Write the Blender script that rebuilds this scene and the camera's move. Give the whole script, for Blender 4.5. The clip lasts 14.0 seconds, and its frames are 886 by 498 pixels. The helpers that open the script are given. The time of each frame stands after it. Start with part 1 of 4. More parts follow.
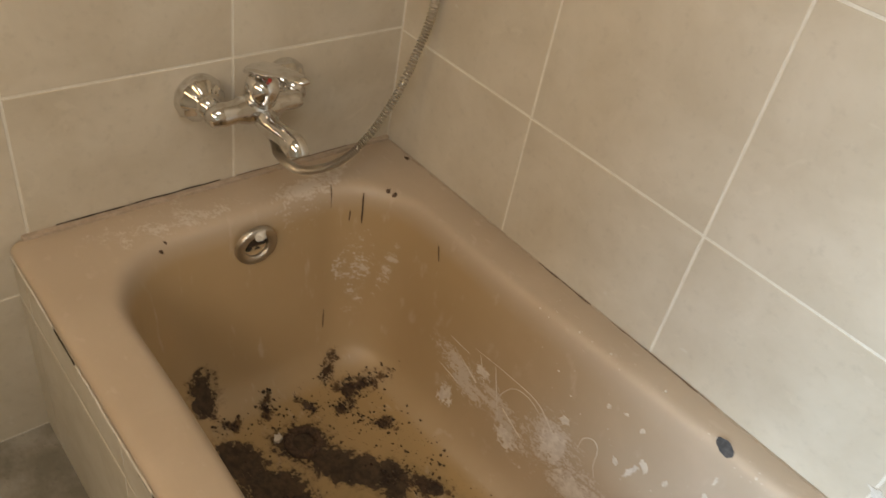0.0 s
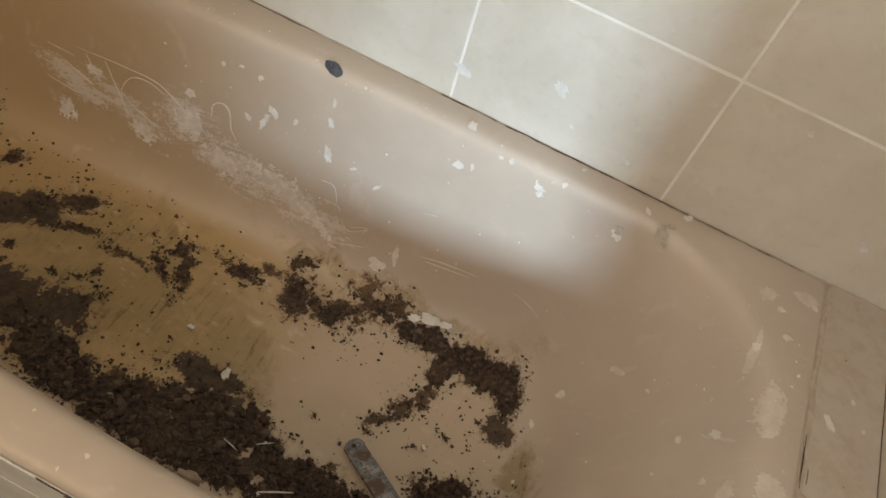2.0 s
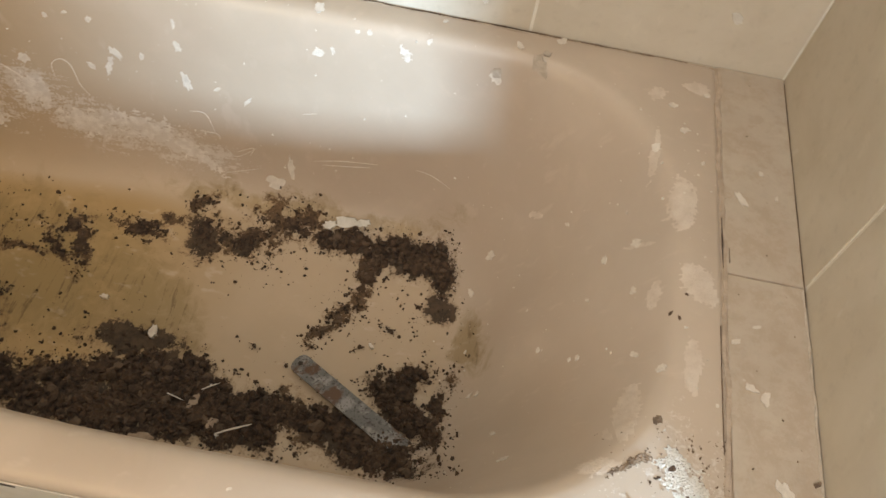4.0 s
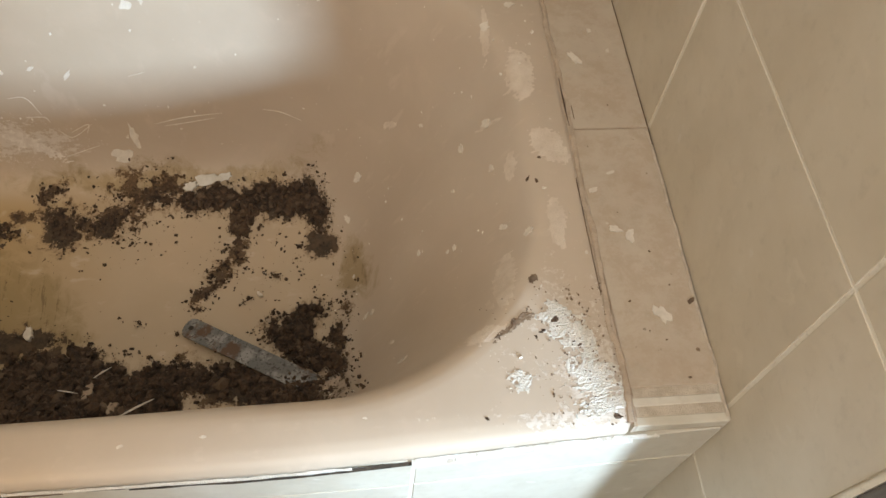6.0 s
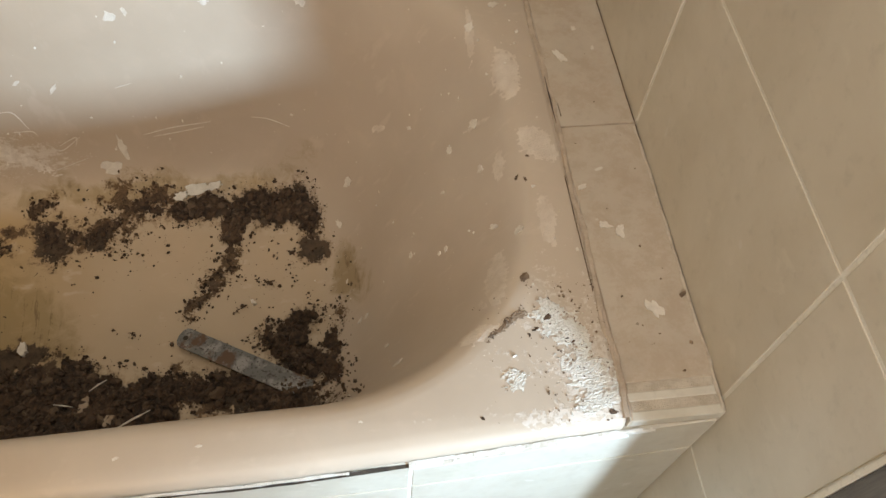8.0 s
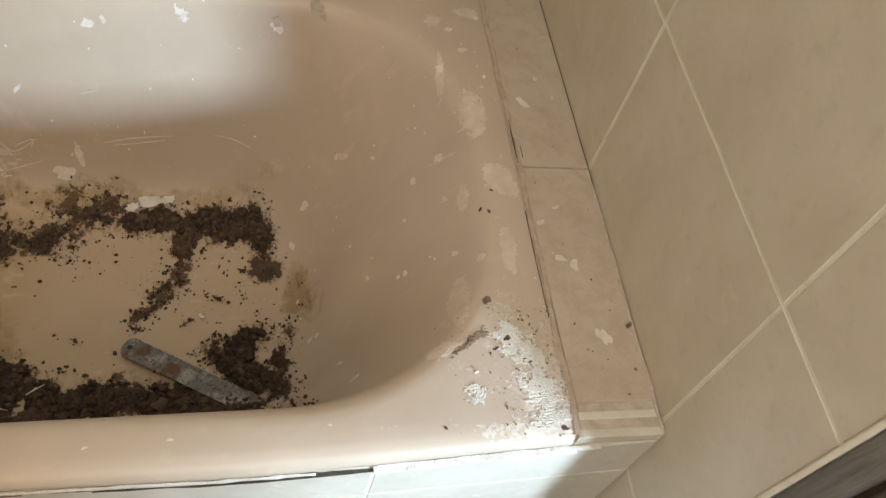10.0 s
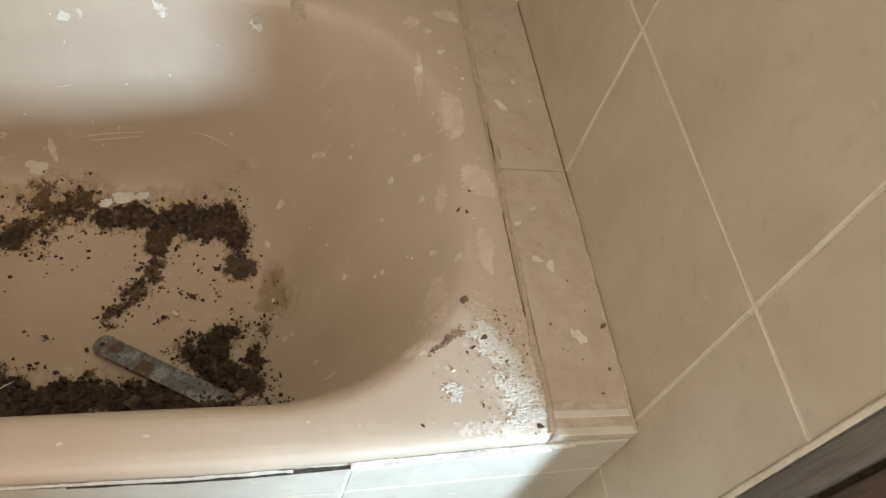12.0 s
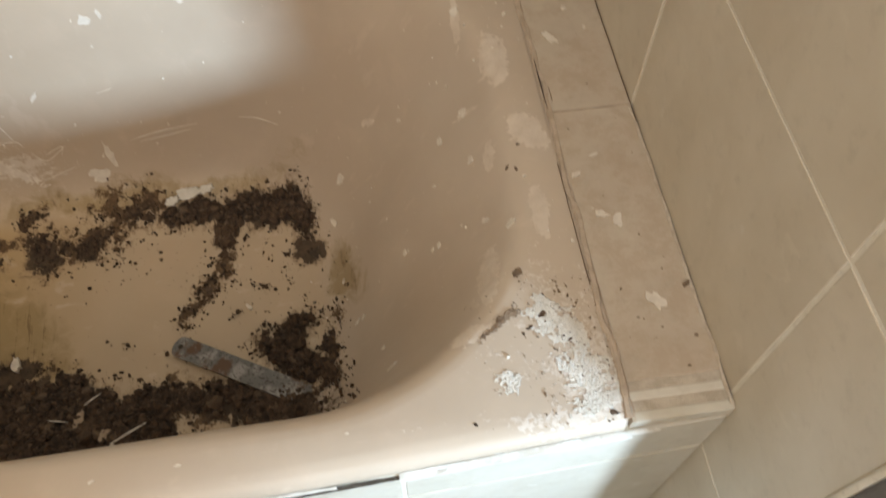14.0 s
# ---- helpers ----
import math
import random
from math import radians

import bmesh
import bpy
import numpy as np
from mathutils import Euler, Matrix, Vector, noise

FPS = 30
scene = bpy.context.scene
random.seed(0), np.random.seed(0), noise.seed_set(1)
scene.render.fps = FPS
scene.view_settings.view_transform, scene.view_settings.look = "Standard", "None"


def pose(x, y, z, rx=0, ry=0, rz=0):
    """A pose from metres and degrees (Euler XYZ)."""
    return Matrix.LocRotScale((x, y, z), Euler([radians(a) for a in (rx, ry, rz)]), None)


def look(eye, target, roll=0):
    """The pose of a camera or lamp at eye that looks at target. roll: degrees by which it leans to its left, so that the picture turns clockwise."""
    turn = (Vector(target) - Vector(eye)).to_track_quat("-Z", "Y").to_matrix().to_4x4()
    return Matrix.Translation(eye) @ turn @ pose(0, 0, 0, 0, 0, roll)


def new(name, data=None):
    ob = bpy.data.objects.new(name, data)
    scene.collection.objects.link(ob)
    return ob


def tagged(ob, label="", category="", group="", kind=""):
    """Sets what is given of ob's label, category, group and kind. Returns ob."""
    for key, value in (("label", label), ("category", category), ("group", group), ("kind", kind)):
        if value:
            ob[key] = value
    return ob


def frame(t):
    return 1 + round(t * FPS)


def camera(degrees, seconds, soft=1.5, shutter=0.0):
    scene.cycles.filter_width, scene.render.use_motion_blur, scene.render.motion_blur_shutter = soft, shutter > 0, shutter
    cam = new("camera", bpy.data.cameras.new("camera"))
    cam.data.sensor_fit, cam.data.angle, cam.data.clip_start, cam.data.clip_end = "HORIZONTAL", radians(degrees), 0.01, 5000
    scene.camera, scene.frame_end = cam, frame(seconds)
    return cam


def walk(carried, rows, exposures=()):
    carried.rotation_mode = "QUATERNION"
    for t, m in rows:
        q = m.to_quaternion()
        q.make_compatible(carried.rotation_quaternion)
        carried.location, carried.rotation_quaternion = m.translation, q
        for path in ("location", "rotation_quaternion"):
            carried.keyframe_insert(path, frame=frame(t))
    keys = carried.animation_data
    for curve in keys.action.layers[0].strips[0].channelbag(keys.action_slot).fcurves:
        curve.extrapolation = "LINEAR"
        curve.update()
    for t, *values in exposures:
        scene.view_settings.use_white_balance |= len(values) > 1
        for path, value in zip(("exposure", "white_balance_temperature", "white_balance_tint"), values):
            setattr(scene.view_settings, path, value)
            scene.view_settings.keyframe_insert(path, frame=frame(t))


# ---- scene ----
from mathutils.bvhtree import BVHTree

cam = camera(58.8, 14.0, shutter=0.25)
PATH = [
    (0, (1.028, -0.882, 1.231), (-0.041, 0.269, -0.007), 11.8),
    (0.5, (1.021, -0.894, 1.256), (0.144, 0.335, -0.057), 16.5),
    (1, (1.039, -0.907, 1.235), (0.299, 0.379, -0.106), 18.1),
    (1.5, (1.135, -0.869, 1.2), (0.747, 0.367, -0.324), 21.4),
    (2, (1.205, -0.851, 1.187), (1.027, 0.371, -0.387), 20.5),
    (2.5, (1.229, -0.848, 1.166), (1.023, 0.331, -0.436), 14.0),
    (3, (1.25, -0.846, 1.16), (1.14, 0.311, -0.468), 15.0),
    (3.5, (1.271, -0.853, 1.144), (1.194, 0.268, -0.51), 12.6),
    (4, (1.303, -0.851, 1.137), (1.277, 0.252, -0.531), 10.1),
    (4.2, (1.306, -0.862, 1.137), (1.385, 0.243, -0.529), 12.4),
    (6.3, (1.367, -0.899, 1.102), (1.575, 0.119, -0.607), 7.5),
    (6.5, (1.366, -0.9, 1.103), (1.584, 0.116, -0.606), 8.1),
    (7, (1.368, -0.899, 1.104), (1.589, 0.114, -0.606), 7.1),
    (7.5, (1.37, -0.898, 1.103), (1.596, 0.113, -0.608), 6.4),
    (8, (1.369, -0.899, 1.104), (1.583, 0.129, -0.598), 5.9),
    (8.5, (1.37, -0.902, 1.103), (1.598, 0.12, -0.601), 6.5),
    (9, (1.341, -0.915, 1.107), (1.662, 0.176, -0.538), 12.1),
    (9.2, (1.303, -0.937, 1.112), (1.748, 0.168, -0.494), 18.5),
    (11.3, (1.29, -0.951, 1.125), (1.744, 0.161, -0.475), 18.5),
    (11.5, (1.265, -0.971, 1.126), (1.774, 0.173, -0.433), 21.4),
    (12, (1.287, -0.949, 1.123), (1.808, 0.155, -0.462), 21.8),
    (12.5, (1.301, -0.936, 1.119), (1.775, 0.154, -0.49), 17.3),
    (13, (1.344, -0.905, 1.093), (1.629, 0.016, -0.659), 9.7),
    (13.5, (1.412, -0.863, 1.084), (1.681, 0.107, -0.644), 5.1),
    (13.9, (1.415, -0.872, 1.07), (1.567, 0.098, -0.672), 0.3),
    (14, (1.406, -0.877, 1.075), (1.565, 0.137, -0.642), 1.0),
]
walk(cam, [(t, look(eye, target, roll)) for t, eye, target, roll in PATH],
     [(0, 0.24, 6500, 10), (0.5, 0.30, 6200, 10), (1.0, 0.26, 6150, 10), (1.5, 0.13, 6000, 10), (2.0, 0.16, 6200, 10), (3.0, 0.39, 6150, 10), (3.6, 0.52, 6250, 10),
      (4.2, 0.57, 6300, 10), (6.3, 0.32, 6450, 10), (7.5, 0.28, 6450, 10), (9.2, 0.25, 6450, 10), (12.5, 0.18, 6450, 10), (14, 0.24, 6450, 10)])

# ---- light ----
world = bpy.data.worlds.new("sky")
scene.world = world
world.use_nodes = True
wn = world.node_tree.nodes
sky = wn.new("ShaderNodeTexSky")
sky.sky_type = "NISHITA"
sky.sun_disc = False
sky.sun_elevation, sky.sun_rotation = radians(35), radians(160)
world.node_tree.links.new(sky.outputs[0], wn["Background"].inputs[0])
wn["Background"].inputs[1].default_value = 0.08


def area_lamp(name, eye, target, sx, sy, power, colour, spread=180):
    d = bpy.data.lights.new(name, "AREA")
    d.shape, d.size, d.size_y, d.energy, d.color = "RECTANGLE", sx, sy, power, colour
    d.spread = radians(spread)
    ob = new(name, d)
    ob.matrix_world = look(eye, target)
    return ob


area_lamp("window_light", (2.452, -2.29, 1.00), (1.30, -0.35, 0.32), 0.20, 0.28, 8.2, (0.61, 0.81, 1.0), 62)
# Added fill lamps, no such sources known; the warm one tints the tap end
area_lamp("front_fill_light", (1.32, -1.505, 1.27), (1.38, 0.0, 0.6), 0.56, 0.42, 4.9, (1.0, 0.93, 0.87))
area_lamp("warm_fill_light", (0.58, -1.505, 1.27), (0.45, 0.0, 0.6), 0.56, 0.42, 3.4, (1.0, 0.61, 0.21))
# Overhead fill added to even out the light; no roof light is known
area_lamp("overhead_fill_light", (1.33, -0.95, 2.37), (1.33, -0.95, 0.0), 0.66, 0.66, 6.5, (1.0, 0.92, 0.80))

# ---- materials ----


def mat(name):
    m = bpy.data.materials.new(name)
    m.use_nodes = True
    nt = m.node_tree
    return m, nt, nt.nodes["Principled BSDF"]


def node(nt, kind, **values):
    n = nt.nodes.new(kind)
    for k, v in values.items():
        n.inputs[k.replace("_", " ")].default_value = v
    return n


def coords(nt):
    return nt.nodes.new("ShaderNodeTexCoord").outputs["Object"]


def world_coords(nt):
    return nt.nodes.new("ShaderNodeNewGeometry").outputs["Position"]


def noise_tex(nt, co, scale, detail=6.0, rough=0.6, distortion=0.0):
    n = node(nt, "ShaderNodeTexNoise", Scale=scale, Detail=detail, Roughness=rough, Distortion=distortion)
    nt.links.new(co, n.inputs["Vector"])
    return n.outputs["Fac"]


def ramp(nt, fac, stops):
    r = nt.nodes.new("ShaderNodeValToRGB")
    el = r.color_ramp.elements
    while len(el) < len(stops):
        el.new(0.5)
    for e, (p, c) in zip(el, stops):
        e.position = p
        e.color = (*c, 1.0) if len(c) == 3 else c
    nt.links.new(fac, r.inputs[0])
    return r.outputs[0]


def mix(nt, fac, a, b, mode="MIX"):
    n = nt.nodes.new("ShaderNodeMix")
    n.data_type, n.blend_type = "RGBA", mode
    for sock, val in ((n.inputs[0], fac), (n.inputs[6], a), (n.inputs[7], b)):
        if isinstance(val, bpy.types.NodeSocket):
            nt.links.new(val, sock)
        elif isinstance(val, (int, float)):
            sock.default_value = val
        else:
            sock.default_value = (*val, 1.0)
    return n.outputs[2]


def maths(nt, op, a, b=0.0, c=0.0, clamp=False):
    n = nt.nodes.new("ShaderNodeMath")
    n.operation, n.use_clamp = op, clamp
    for sock, val in zip(n.inputs, (a, b, c)):
        if isinstance(val, bpy.types.NodeSocket):
            nt.links.new(val, sock)
        else:
            sock.default_value = val
    return n.outputs[0]


def step(nt, v, lo, hi):
    n = nt.nodes.new("ShaderNodeMapRange")
    n.interpolation_type = "SMOOTHSTEP"
    nt.links.new(v, n.inputs[0])
    n.inputs[1].default_value, n.inputs[2].default_value = lo, hi
    return n.outputs[0]


def bump(nt, bsdf, height, strength, distance=0.002):
    b = node(nt, "ShaderNodeBump", Strength=strength, Distance=distance)
    nt.links.new(height, b.inputs["Height"])
    nt.links.new(b.outputs[0], bsdf.inputs["Normal"])


def tile_material(name, dark, light, dirt, dust=0.0):
    m, nt, b = mat(name)
    co = world_coords(nt)
    rnd = nt.nodes.new("ShaderNodeObjectInfo").outputs["Random"]
    off = nt.nodes.new("ShaderNodeVectorMath")
    off.operation = "ADD"
    nt.links.new(co, off.inputs[0])
    sh = nt.nodes.new("ShaderNodeCombineXYZ")
    for i in range(3):
        nt.links.new(maths(nt, "MULTIPLY", rnd, 7.0 + 5 * i), sh.inputs[i])
    nt.links.new(sh.outputs[0], off.inputs[1])
    cloud = noise_tex(nt, off.outputs[0], 7.5, 5.0, 0.6, 0.3)
    curl = noise_tex(nt, off.outputs[0], 19.0, 5.0, 0.65, 1.0)
    base = ramp(nt, cloud, [(0.33, dark), (0.66, light)])
    veil = step(nt, curl, 0.60, 0.70)
    base = mix(nt, maths(nt, "MULTIPLY", veil, 0.30), base, tuple(min(1, c * 1.10) for c in light))
    fine = noise_tex(nt, co, 55.0, 5.0, 0.65)
    base = mix(nt, maths(nt, "MULTIPLY", step(nt, fine, 0.52, 0.75), 0.24), base, tuple(c * 0.66 for c in dark))
    if dust:
        patch = noise_tex(nt, co, 26.0, 7.0, 0.75, 0.1)
        base = mix(nt, maths(nt, "MULTIPLY", step(nt, patch, 0.42, 0.62), dust), base, (0.40, 0.31, 0.225))
        spot = noise_tex(nt, co, 120.0, 2.0, 0.5)
        base = mix(nt, maths(nt, "MULTIPLY", step(nt, spot, 0.755, 0.78), dust), base, (0.10, 0.07, 0.05))
    splash = noise_tex(nt, co, 34.0, 2.0, 0.5, 0.3)
    base = mix(nt, maths(nt, "MULTIPLY", step(nt, splash, 0.735, 0.76), dirt), base, (0.62, 0.59, 0.53))
    nt.links.new(base, b.inputs["Base Color"])
    rough = maths(nt, "MULTIPLY_ADD", noise_tex(nt, co, 9.0), 0.28, 0.30)
    nt.links.new(rough, b.inputs["Roughness"])
    bump(nt, b, noise_tex(nt, co, 90.0, 3.0), 0.10, 0.001)
    return m


TILE = tile_material("beige_tile", (0.525, 0.475, 0.382), (0.61, 0.565, 0.475), 0.5)
LEDGE_TILE = tile_material("dusty_ledge_tile", (0.46, 0.395, 0.315), (0.52, 0.458, 0.372), 0.9, 0.55)
APRON_TILE = tile_material("pale_apron_tile", (0.52, 0.49, 0.41), (0.63, 0.60, 0.53), 0.9, 0.12)


def plaster_material(name, a, b_, scale=14.0, rough=0.85, strength=0.5):
    m, nt, b = mat(name)
    co = world_coords(nt)
    n1, n2 = noise_tex(nt, co, scale), noise_tex(nt, co, scale * 9)
    c = mix(nt, step(nt, n1, 0.35, 0.65), a, b_)
    c = mix(nt, maths(nt, "MULTIPLY", step(nt, n2, 0.55, 0.7), 0.35), c, tuple(x * 0.6 for x in a))
    nt.links.new(c, b.inputs["Base Color"])
    b.inputs["Roughness"].default_value = rough
    bump(nt, b, n2, strength, 0.003)
    return m


GROUT = plaster_material("pale_grout", (0.72, 0.69, 0.61), (0.78, 0.76, 0.69), 18.0)
PAINT = plaster_material("painted_plaster", (0.74, 0.69, 0.60), (0.78, 0.73, 0.64), 3.0)
FLOOR = plaster_material("dirty_floor", (0.19, 0.175, 0.14), (0.34, 0.32, 0.28), 9.0)
FILLER = plaster_material("white_filler", (0.66, 0.635, 0.57), (0.76, 0.735, 0.68), 60.0, 0.9, 0.8)
GAP = plaster_material("dark_gap", (0.03, 0.024, 0.018), (0.07, 0.055, 0.04), 60.0)
DIRT = plaster_material("joint_dirt", (0.13, 0.09, 0.06), (0.25, 0.18, 0.12), 80.0)
DUSTY = plaster_material("dusty_filler", (0.44, 0.38, 0.30), (0.56, 0.50, 0.41), 70.0)
SEAL = plaster_material("dirty_sealant", (0.42, 0.34, 0.26), (0.52, 0.43, 0.34), 60.0)
RUST = plaster_material("rust_brown", (0.055, 0.035, 0.022), (0.13, 0.08, 0.05), 140.0)


def soil_material():
    m, nt, b = mat("dry_soil")
    co = world_coords(nt)
    isl = nt.nodes.new("ShaderNodeNewGeometry").outputs["Random Per Island"]
    n1, n2, n3 = noise_tex(nt, co, 12.0), noise_tex(nt, co, 110.0, 6.0, 0.7), noise_tex(nt, co, 480.0)
    c = mix(nt, step(nt, n2, 0.35, 0.68), (0.026, 0.0175, 0.0115), (0.104, 0.064, 0.039))
    c = mix(nt, maths(nt, "MULTIPLY", step(nt, n1, 0.48, 0.62), 0.55), c, (0.10, 0.062, 0.036))
    c = mix(nt, maths(nt, "MULTIPLY", step(nt, isl, 0.80, 1.0), 0.55), c, (0.19, 0.135, 0.09))
    c = mix(nt, maths(nt, "MULTIPLY", step(nt, n3, 0.66, 0.74), 0.5), c, (0.30, 0.25, 0.19))
    nt.links.new(c, b.inputs["Base Color"])
    b.inputs["Roughness"].default_value = 0.93
    bump(nt, b, n2, 0.9, 0.004)
    return m


SOIL = soil_material()
FLAKE = plaster_material("paint_flake", (0.62, 0.57, 0.50), (0.72, 0.67, 0.59), 90.0, 0.8, 0.4)
CHIP = plaster_material("bare_metal_chip", (0.035, 0.038, 0.045), (0.085, 0.09, 0.10), 120.0, 0.5, 0.4)


def chrome_material():
    m, nt, b = mat("worn_chrome")
    co = world_coords(nt)
    n = noise_tex(nt, co, 60.0)
    nt.links.new(mix(nt, step(nt, n, 0.45, 0.75), (0.72, 0.71, 0.70), (0.55, 0.53, 0.49)), b.inputs["Base Color"])
    b.inputs["Metallic"].default_value = 1.0
    nt.links.new(maths(nt, "MULTIPLY_ADD", n, 0.12, 0.01), b.inputs["Roughness"])
    return m


def steel_material():
    m, nt, b = mat("dull_steel")
    co = world_coords(nt)
    n, f = noise_tex(nt, co, 45.0), noise_tex(nt, co, 260.0)
    c = mix(nt, step(nt, n, 0.45, 0.6), (0.15, 0.15, 0.145), (0.30, 0.295, 0.285))
    c = mix(nt, step(nt, f, 0.54, 0.62), c, (0.07, 0.062, 0.055))
    c = mix(nt, step(nt, noise_tex(nt, co, 26.0), 0.54, 0.62), c, (0.115, 0.068, 0.042))
    nt.links.new(c, b.inputs["Base Color"])
    b.inputs["Metallic"].default_value = 0.25
    b.inputs["Roughness"].default_value = 0.55
    bump(nt, b, f, 0.5, 0.001)
    return m


def wood_material(name, a, c_):
    m, nt, b = mat(name)
    mp = nt.nodes.new("ShaderNodeMapping")
    mp.inputs["Scale"].default_value = (30, 30, 2.5)
    nt.links.new(world_coords(nt), mp.inputs[0])
    n = noise_tex(nt, mp.outputs[0], 3.0, 8.0, 0.7, 0.6)
    c = mix(nt, step(nt, n, 0.35, 0.65), a, c_)
    nt.links.new(c, b.inputs["Base Color"])
    b.inputs["Roughness"].default_value = 0.6
    bump(nt, b, n, 0.5, 0.002)
    return m


CHROME, STEEL = chrome_material(), steel_material()
HOSE_METAL = chrome_material()
HOSE_METAL.name = "dull_hose_metal"
hose_bsdf = HOSE_METAL.node_tree.nodes["Principled BSDF"]
for socket in ("Base Color", "Roughness"):
    HOSE_METAL.node_tree.links.remove(hose_bsdf.inputs[socket].links[0])
hose_bsdf.inputs["Base Color"].default_value = (0.58, 0.55, 0.50, 1)
hose_bsdf.inputs["Roughness"].default_value = 0.34
GREY_WOOD = wood_material("grey_weathered_wood", (0.10, 0.095, 0.09), (0.19, 0.18, 0.165))
BROWN_WOOD = wood_material("dark_brown_wood", (0.05, 0.032, 0.022), (0.11, 0.075, 0.055))


def enamel_material():
    """Worn beige enamel; the soil and scuff amounts on the mesh say where stains and plaster smears lie."""
    m, nt, b = mat("stained_beige_enamel")
    co = world_coords(nt)
    kinds = {}
    for key in ("soil", "thin", "olive", "scuff", "tan"):
        reader = nt.nodes.new("ShaderNodeAttribute")
        reader.attribute_name = key
        kinds[key] = reader
    soil, thin, olive, scuff, tan = kinds.values()
    big, mid = noise_tex(nt, co, 4.0), noise_tex(nt, co, 16.0, 5.0, 0.6, 0.6)
    fine, grit = noise_tex(nt, co, 70.0, 6.0, 0.7), noise_tex(nt, co, 240.0, 4.0, 0.7)
    c = mix(nt, step(nt, big, 0.3, 0.7), (0.465, 0.387, 0.306), (0.522, 0.443, 0.356))
    c = mix(nt, maths(nt, "MULTIPLY", step(nt, mid, 0.5, 0.75), 0.25), c, (0.60, 0.49, 0.395))
    c = mix(nt, maths(nt, "MULTIPLY", step(nt, fine, 0.62, 0.78), 0.30), c, (0.60, 0.52, 0.43))
    # tan staining, with the tap end's dim warm light mixed into the colour
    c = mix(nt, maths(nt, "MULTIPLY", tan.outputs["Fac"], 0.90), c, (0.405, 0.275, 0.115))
    # olive film left by standing water, blotched and drawn across the tub
    mp = nt.nodes.new("ShaderNodeMapping")
    mp.inputs["Scale"].default_value = (75, 7, 12)
    mp.inputs["Rotation"].default_value = (0, 0, 0.30)
    nt.links.new(co, mp.inputs[0])
    streak = noise_tex(nt, mp.outputs[0], 1.6, 5.0, 0.7, 0.5)
    blotch = noise_tex(nt, co, 30.0, 6.0, 0.7, 0.8)
    film = maths(nt, "ADD", olive.outputs["Fac"], maths(nt, "MULTIPLY_ADD", blotch, 1.6, -0.80))
    film = maths(nt, "MULTIPLY", step(nt, olive.outputs["Fac"], 0.10, 0.55), step(nt, film, 0.25, 0.80))
    c = mix(nt, maths(nt, "MULTIPLY", film, 0.68), c, (0.27, 0.195, 0.085))
    lines = maths(nt, "MULTIPLY", step(nt, olive.outputs["Fac"], 0.45, 0.75), step(nt, maths(nt, "ADD", streak, maths(nt, "MULTIPLY", blotch, 0.6)), 0.84, 1.0))
    c = mix(nt, maths(nt, "MULTIPLY", lines, 0.75), c, (0.14, 0.092, 0.04))
    # faint smudges drawn down the sides
    mp2 = nt.nodes.new("ShaderNodeMapping")
    mp2.inputs["Scale"].default_value = (22, 40, 9)
    nt.links.new(co, mp2.inputs[0])
    smudge = noise_tex(nt, mp2.outputs[0], 1.3, 3.0, 0.55)
    c = mix(nt, maths(nt, "MULTIPLY", step(nt, smudge, 0.60, 0.74), 0.35), c, (0.60, 0.51, 0.42))
    # white plaster smears
    mp3 = nt.nodes.new("ShaderNodeMapping")
    mp3.inputs["Rotation"].default_value = (0, radians(-38), 0)
    mp3.inputs["Scale"].default_value = (16, 30, 90)
    nt.links.new(co, mp3.inputs[0])
    drag = noise_tex(nt, mp3.outputs[0], 1.0, 5.0, 0.65)
    sc = maths(nt, "ADD", scuff.outputs["Fac"], maths(nt, "MULTIPLY_ADD", drag, 1.5, -0.78))
    sc = maths(nt, "ADD", sc, maths(nt, "MULTIPLY_ADD", fine, 1.5, -0.78))
    sc = maths(nt, "ADD", sc, maths(nt, "MULTIPLY_ADD", grit, 1.7, -0.86))
    sgate = step(nt, scuff.outputs["Fac"], 0.05, 0.28)
    scm = maths(nt, "MULTIPLY", maths(nt, "MULTIPLY", sgate, step(nt, sc, 0.42, 0.72)), 0.70)
    c = mix(nt, scm, c, (0.67, 0.62, 0.56))
    # dried mud, and thin broken patches with a brown edge
    chunk = noise_tex(nt, co, 48.0, 4.0, 0.6, 0.4)
    so = maths(nt, "ADD", soil.outputs["Fac"], maths(nt, "MULTIPLY_ADD", fine, 1.15, -0.575))
    so = maths(nt, "ADD", so, maths(nt, "MULTIPLY_ADD", streak, 0.5, -0.25))
    so = maths(nt, "ADD", so, maths(nt, "MULTIPLY_ADD", grit, 0.35, -0.175))
    th = maths(nt, "ADD", thin.outputs["Fac"], maths(nt, "MULTIPLY_ADD", chunk, 2.3, -1.15))
    th = maths(nt, "ADD", th, maths(nt, "MULTIPLY_ADD", grit, 1.3, -0.65))
    gate = step(nt, soil.outputs["Fac"], 0.08, 0.30)
    thin_gate = step(nt, thin.outputs["Fac"], 0.12, 0.40)
    mud = maths(nt, "MULTIPLY", gate, step(nt, so, 0.47, 0.53))
    broken = maths(nt, "MULTIPLY", thin_gate, step(nt, th, 0.60, 0.68))
    som = maths(nt, "MAXIMUM", mud, broken)
    dark = mix(nt, step(nt, fine, 0.36, 0.66), (0.030, 0.022, 0.016), (0.088, 0.058, 0.036))
    brown = mix(nt, step(nt, grit, 0.35, 0.65), (0.060, 0.036, 0.019), (0.145, 0.088, 0.046))
    edge = maths(nt, "MAXIMUM", maths(nt, "MULTIPLY", gate, step(nt, so, 0.30, 0.48)), maths(nt, "MULTIPLY", thin_gate, step(nt, th, 0.38, 0.62)))
